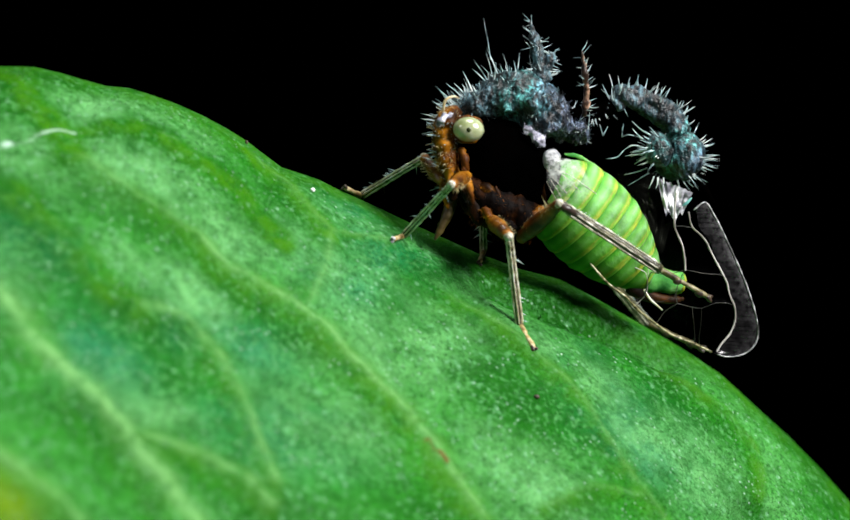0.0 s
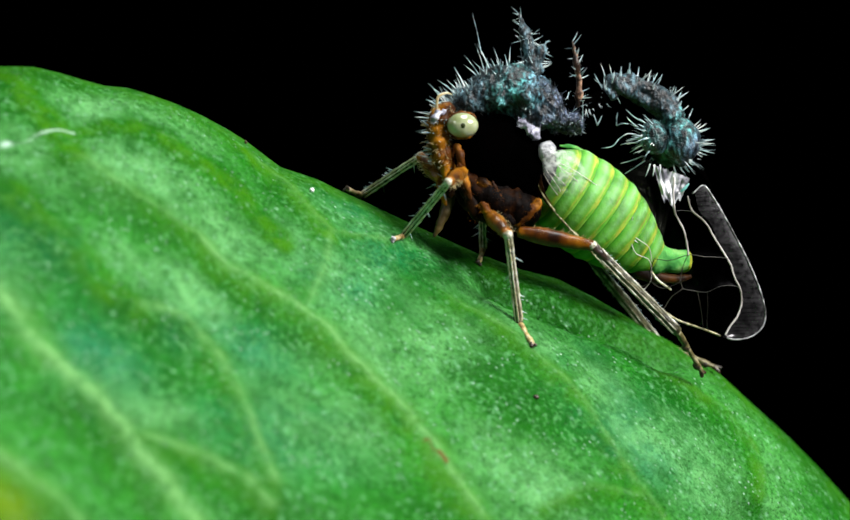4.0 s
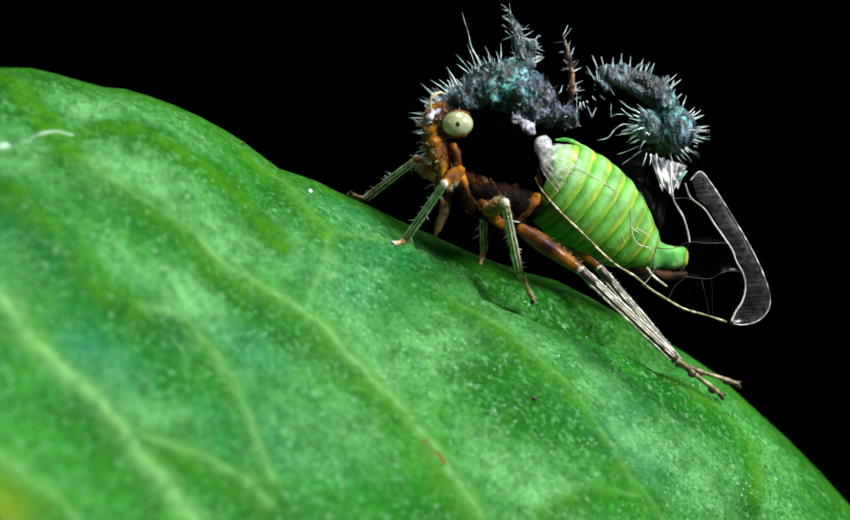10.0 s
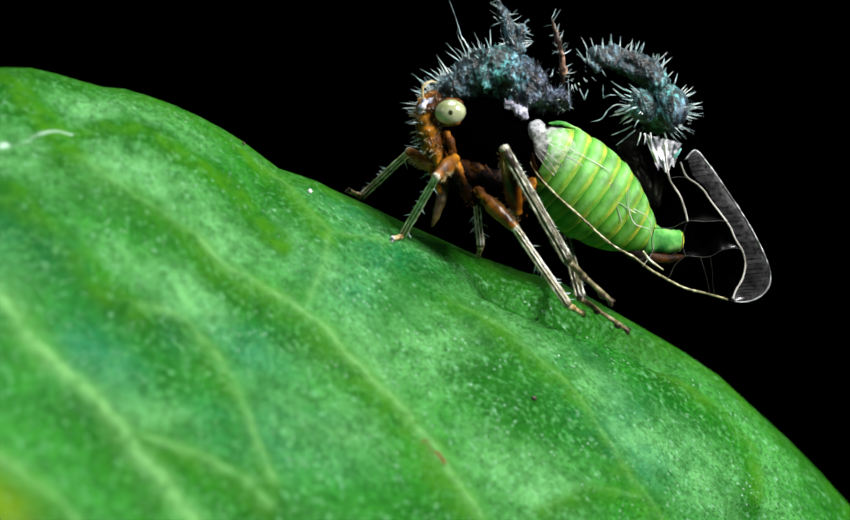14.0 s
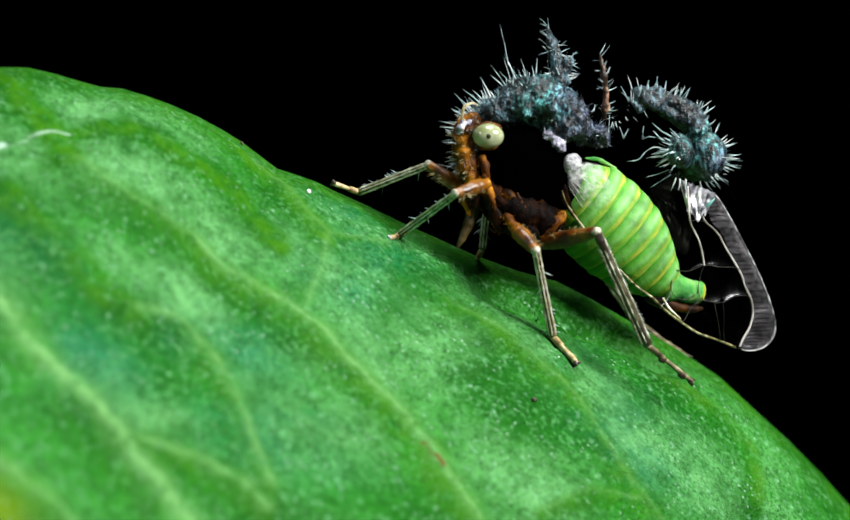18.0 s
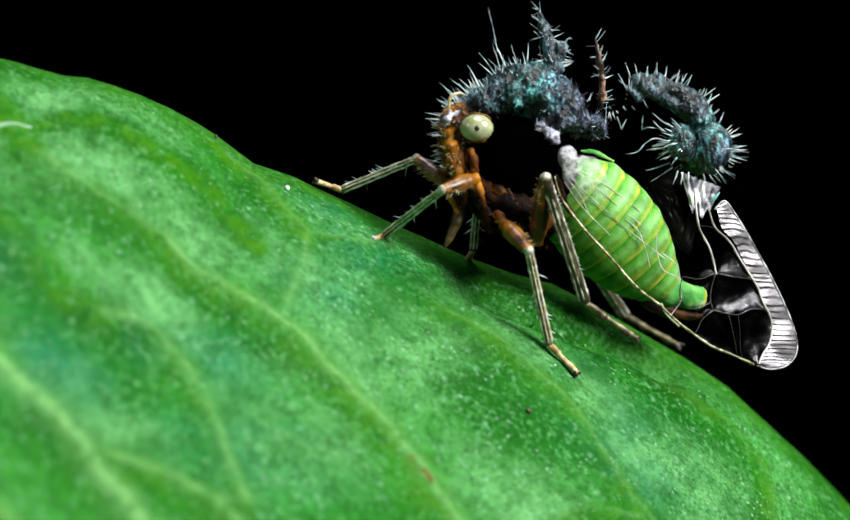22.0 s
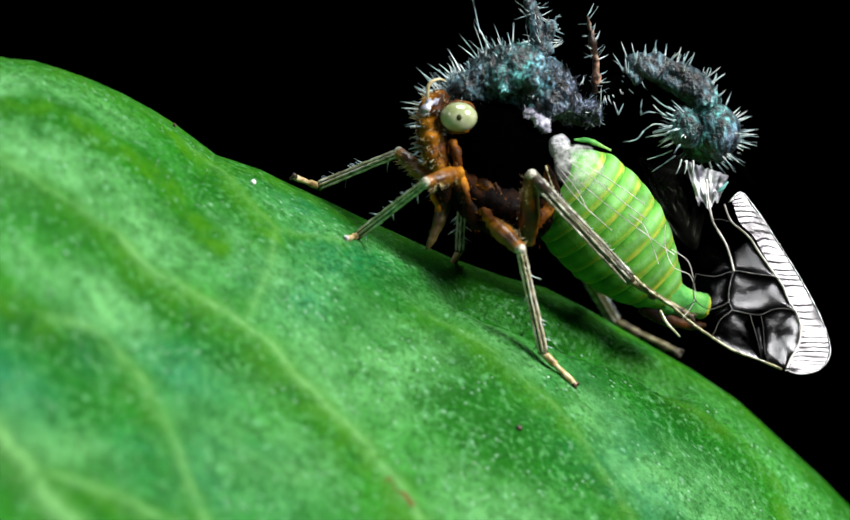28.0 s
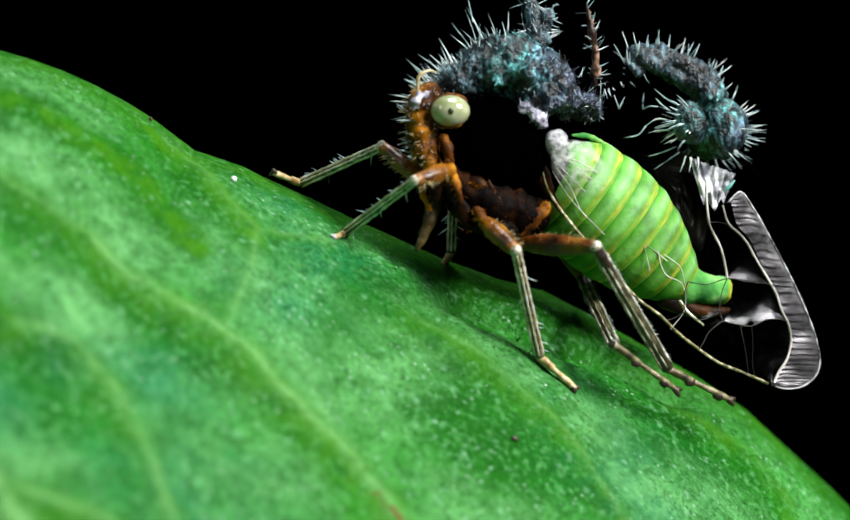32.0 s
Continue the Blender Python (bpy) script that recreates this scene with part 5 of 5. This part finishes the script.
def motions():
    walk(hopper, [(r[0], body_pose(r[0])) for r in BODY])
    swing = [(0, -2.5, 35, 3.1), (6, -3.1, 31, 1.3), (9, -3.1, 29.5, 1.3), (13, -2.2, 28, 0.8), (14.5, -2.4, 28, 0.6), (15.5, -3.5, 26, 5), (16.5, -4.6, 24, 11), (17.5, -4.8, 24, 12), (18.7, -2, 20, 8), (18.9, -0.6, 17.5, 5), (19.2, -0.4, 16, 3), (19.4, -4.2, 3.4, -2.5), (19.6, -6.8, -7.5, -2), (19.8, -3.1, 3.4, 0.5), (20.2, -1.2, 8, 1.5), (20.6, -0.6, 10, 2), (22, -0.3, 9.1, 1.1), (24, -0.8, 9, 2), (24.2, -1, 9, 2.1), (24.4, -0.6, 5, -1.1), (24.6, -10, -13.5, -14), (24.8, -6.8, -11, -10), (25, -0.8, -2.2, -15.6), (25.2, 3.4, -0.2, -12.2), (25.5, -1.3, -2, -14.5), (26.5, -1, 4, -6), (27.5, -1.2, 10, 2.7), (27.8, -0.6, 6, -3), (28, 0, 2, -7), (28.3, -0.2, 5, -4), (28.6, -0.5, 8, -1.1), (29.3, 0.2, 11, 1), (30, 0.7, 14.4, 2.5), (32, 0.4, 16.3, 3.4)]
    for i, wing in enumerate(WINGS):
        place = wing.location.copy()
        walk(wing, [(t, Matrix.Translation(place) @ pose(0, 0, 0, 0, a * (1 if i == 0 else 0.4) + (0 if i == 0 else 3), c if i == 0 else -0.5 * c) @ Matrix.Rotation(radians(b if i == 0 else 0), 4, WING_AXIS)) for t, a, b, c in swing])
    # the abdomen lifts and bends down as one
    joint = (0.12, -0.008, -0.16)
    for ring in ABDOMEN:
        walk(ring, [(t, pose(joint[0] * U, joint[1] * U, joint[2] * U, 0, a, 0) @ Matrix.Translation((-joint[0] * U, -joint[1] * U, -joint[2] * U))) for t, a in [(0, 0.0), (3.5, -2.8), (6, -4.9), (10, 0.3), (13, 2.7), (14.5, 2.5), (17, 3.2), (19, 5.5), (19.5, 11.2), (20, 9.6), (20.5, 8.1), (22, 5.7), (24, 5.7), (24.3, 8.9), (24.6, 8.1), (25, 9.1), (25.5, 11.1), (27.5, 5.4), (28, 8.5), (28.4, 7.0), (29, 5.6), (30, 0.4), (31, 0.4), (32, 0.9)]])
    # front legs
    reach = (0.62, 1.36, 0.36)
    leg_walk(build_leg(reach, 0.07, pads=True), reach, (-1.11, -0.888, 0.033), 0.75, [
        (0, -1.34, -0.10, -2.04, -0.84, -2.33, -0.95), (8, -1.34, -0.13, -2.01, -0.88, -2.31, -0.96), (14, -1.42, -0.20, -2.04, -0.98, -2.34, -1.04),
        (16.5, -1.56, -0.10, -2.43, -0.68, -2.74, -0.77), (19, -1.60, -0.12, -2.44, -0.71, -2.74, -0.79), (23, -1.57, -0.11, -2.41, -0.71, -2.68, -0.80),
        (28, -1.54, -0.07, -2.43, -0.67, -2.70, -0.74), (32, -1.55, -0.08, -2.41, -0.64, -2.69, -0.75),
    ], 0.5)
    reach = (0.64, 1.2, 0.44)
    leg_walk(build_leg(reach, 0.07), reach, (-1.46, -0.6, -0.06), -0.1, [
        (0, -1.74, 0.31, -2.67, -0.25, -3.01, -0.09), (8, -1.71, 0.28, -2.57, -0.23, -2.90, -0.06), (14, -1.76, 0.23, -2.56, -0.32, -2.89, -0.11),
        (16.5, -1.99, 0.34, -2.99, -0.05, -3.38, 0.09), (19, -1.97, 0.32, -3.01, -0.04, -3.35, 0.09), (23, -1.90, 0.33, -2.95, -0.06, -3.32, 0.08),
        (28, -1.85, 0.33, -2.89, -0.02, -3.28, 0.15), (32, -1.91, 0.35, -2.90, -0.02, -3.30, 0.16),
    ], 0.5)
    # middle legs
    reach = (0.62, 1.4, 0.56)
    leg_walk(build_leg(reach, 0.078), reach, (-0.765, -0.768, -0.603), 0.9, [
        (0, -0.50, -0.86, -0.34, -2.16, -0.10, -2.54), (9.7, -0.50, -1.01, -0.47, -2.31, -0.27, -2.71), (10, -0.51, -0.51, -0.39, -1.53, -0.14, -2.15),
        (10.3, 0.11, -1.24, 0.26, -2.20, 0.57, -2.35), (11.3, 0.04, -1.30, 0.22, -2.25, 0.66, -2.46), (11.6, -0.12, -0.72, 0.12, -1.71, 0.60, -2.00),
        (12, 0.06, -1.20, 0.61, -1.86, 1.11, -2.03), (12.3, 0.03, -1.35, 0.47, -2.30, 0.91, -2.55), (13, -0.07, -1.52, 0.34, -2.56, 0.85, -2.83),
        (14.5, -0.05, -1.52, 0.35, -2.57, 0.87, -2.80), (16.5, -0.44, -0.96, -0.22, -2.19, 0.16, -2.63), (19, -0.45, -0.98, -0.23, -2.27, 0.13, -2.68),
        (24, -0.44, -0.98, -0.19, -2.27, 0.16, -2.64), (28, -0.43, -0.96, -0.22, -2.26, 0.11, -2.63), (32, -0.42, -0.96, -0.21, -2.22, 0.16, -2.59),
    ], 0.25)
    reach = (0.36, 0.68, 0.5)
    leg_walk(build_leg(reach, 0.07), reach, (-0.92, -0.022, -0.336), -0.5, [
        (0, -0.87, -0.52, -0.86, -1.06, -0.90, -1.18), (10, -0.83, -0.64, -0.87, -1.17, -0.92, -1.30), (14.5, -0.89, -0.62, -0.92, -1.31, -0.97, -1.43),
        (16.5, -1.13, -0.25, -1.22, -0.92, -1.29, -1.05), (23, -1.10, -0.32, -1.18, -0.95, -1.25, -1.06), (32, -1.11, -0.30, -1.17, -0.93, -1.24, -1.04),
    ], 0.5)
    # hind legs
    reach = (1.1, 1.94, 0.92)
    leg_walk(build_leg(reach, 0.078, True), reach, (-0.326, -0.614, -0.881), 0.95, [
        (0, 0.24, -0.38, 1.73, -1.34, 2.59, -1.83), (1, 0.67, -0.64, 1.94, -2.14, 2.47, -2.51), (2, 0.57, -0.70, 1.47, -2.18, 1.79, -2.70),
        (3, 0.94, -1.06, 1.88, -2.33, 2.16, -2.76), (3.5, 0.84, -1.24, 2.16, -2.50, 2.31, -2.93), (5.5, 0.88, -0.94, 1.31, -2.34, 1.91, -2.95),
        (6, 0.82, -1.53, 1.82, -2.99, 2.45, -3.62), (6.5, 0.79, -1.83, 1.87, -3.07, 2.56, -3.56), (7, 0.94, -1.12, 1.61, -2.68, 2.18, -3.23),
        (7.3, -0.27, -0.03, 0.66, -1.62, 1.46, -2.27), (7.6, 0.69, -0.94, 1.14, -2.53, 1.96, -3.06), (8, 0.01, -0.20, 0.83, -1.80, 1.63, -2.46),
        (8.5, 0.99, -1.93, 1.94, -3.24, 2.85, -3.69), (9, 0.80, -1.76, 1.91, -3.27, 2.75, -3.82), (9.5, 0.91, -1.88, 1.90, -3.24, 2.70, -3.83),
        (10, 0.87, -1.89, 1.95, -3.21, 2.66, -3.85), (10.3, 0.81, -1.42, 1.83, -3.27, 2.56, -3.68), (10.5, 0.78, -1.16, 1.64, -2.85, 2.26, -3.51),
        (10.8, -0.30, -0.07, 0.48, -1.70, 1.25, -2.23), (11, 0.33, -0.55, 0.75, -1.94, 1.32, -2.19), (11.3, 0.71, -0.94, 0.81, -2.48, 1.69, -3.05),
        (11.6, 0.74, -1.01, 0.84, -2.59, 1.70, -2.95), (12, 0.66, -1.01, 0.85, -2.55, 1.63, -3.07), (12.3, 0.57, -0.84, 0.74, -2.42, 1.53, -2.98),
        (12.6, -0.13, -0.19, 0.64, -2.15, 1.00, -2.78), (13, -0.00, -0.23, 0.24, -1.89, 0.85, -2.87), (13.5, 0.07, -0.27, 0.15, -1.91, 0.95, -2.52),
        (14, -0.38, 0.06, 0.33, -1.71, 0.98, -2.51), (14.5, 0.06, -0.38, 0.07, -1.95, 0.69, -2.66), (16.5, 0.42, -0.64, 1.12, -2.40, 1.82, -3.11),
        (17.5, 0.38, -0.65, 1.18, -2.33, 1.84, -3.06), (18, 0.44, -0.73, 1.15, -2.40, 1.86, -3.01), (18.5, -0.13, -0.12, 0.89, -2.14, 1.72, -2.50),
        (18.8, -0.02, -0.19, 0.40, -1.94, 1.14, -2.74), (19, -0.10, -0.16, 0.41, -1.95, 1.21, -2.69), (19.3, -0.48, 0.10, 0.58, -1.61, 1.32, -2.37),
        (19.5, -0.03, -0.02, 1.45, -1.42, 2.49, -1.89), (19.7, 0.43, -0.66, 1.63, -1.76, 2.76, -2.44), (20, 0.48, -1.31, 2.07, -2.32, 3.30, -2.81),
        (20.3, 0.20, -0.49, 1.69, -1.35, 2.92, -1.46), (20.6, 0.17, -0.50, 1.15, -2.18, 1.98, -2.72), (21, 0.11, -0.43, 0.62, -2.02, 1.44, -2.80),
        (22, -0.18, 0.00, 0.31, -1.72, 1.21, -2.39), (23, -0.20, -0.12, 0.30, -1.82, 1.09, -2.51), (24, -0.38, 0.01, 0.26, -1.61, 1.22, -2.24),
        (24.3, -0.58, 0.05, 0.17, -1.49, 0.85, -2.14), (24.6, -0.11, -0.02, 1.88, -0.42, 2.54, -0.85), (24.8, 0.72, -0.67, 2.54, -0.82, 3.29, -1.05),
        (25, 0.79, -1.14, 2.62, -1.43, 3.52, -1.55), (25.2, 0.84, -1.30, 2.70, -1.83, 3.63, -2.05), (25.5, 0.60, -0.81, 2.12, -1.45, 3.00, -1.57),
        (27.5, 0.34, -0.72, 1.11, -2.35, 1.84, -2.97), (27.8, -0.32, -0.08, 1.05, -1.57, 1.63, -1.89), (28, -0.24, -0.06, 0.93, -1.44, 1.39, -1.75),
        (28.3, 0.28, -0.70, 1.04, -2.06, 1.77, -2.47), (28.6, 0.56, -1.12, 1.74, -2.34, 2.77, -2.78), (29, 0.49, -1.25, 1.58, -2.54, 2.79, -3.06),
        (29.3, 0.32, -0.68, 1.20, -2.29, 2.07, -2.84), (29.6, -0.09, -0.22, 0.86, -1.86, 1.73, -2.36), (30, 0.39, -0.76, 1.22, -2.27, 2.09, -2.76),
        (30.5, 0.57, -1.26, 1.55, -2.47, 2.66, -3.05), (31, 0.66, -1.29, 1.84, -2.71, 2.62, -3.13), (31.5, 0.53, -1.00, 1.40, -2.63, 2.26, -2.96),
        (32, 0.51, -0.97, 1.29, -2.45, 2.14, -2.94),
    ], 0.1)
    reach = (1.12, 1.88, 1.0)
    leg_walk(build_leg(reach, 0.072, True), reach, (0.05, 0.05, -0.75), -0.3, [
        (0, 0.72, -1.12, 1.61, -2.16, 2.34, -2.49), (3.5, 0.72, -1.22, 1.64, -2.46, 2.60, -2.98), (5.5, 0.69, -1.60, 1.75, -2.97, 2.92, -3.52),
        (7.3, 0.87, -1.61, 1.66, -3.06, 2.75, -3.48), (10.8, 0.87, -1.68, 1.93, -3.15, 2.92, -3.60), (11.6, 0.78, -1.56, 1.70, -3.19, 2.34, -3.67),
        (12.6, 0.41, -1.24, 0.77, -2.25, 1.13, -2.69), (14.5, 0.30, -1.14, 0.31, -2.27, 0.89, -2.75), (16.5, 0.37, -0.98, 1.21, -2.21, 1.72, -2.55),
        (19, 0.38, -1.01, 1.04, -2.05, 1.69, -2.55), (19.7, 0.36, -1.32, 0.95, -2.11, 1.64, -2.49), (22, 0.38, -1.14, 0.91, -1.94, 1.50, -2.30),
        (24.3, 0.27, -1.15, 0.66, -1.96, 1.30, -2.21), (25.5, 0.29, -1.13, 0.67, -1.93, 1.35, -2.46), (27.5, 0.36, -1.26, 0.77, -1.90, 1.51, -2.27),
        (29, 0.35, -1.27, 0.68, -2.02, 1.52, -2.60), (30.5, 0.35, -1.32, 0.66, -2.12, 1.49, -2.69), (32, 0.36, -1.31, 0.67, -2.13, 1.54, -2.84),
    ], 0.25, 0.35)


motions()
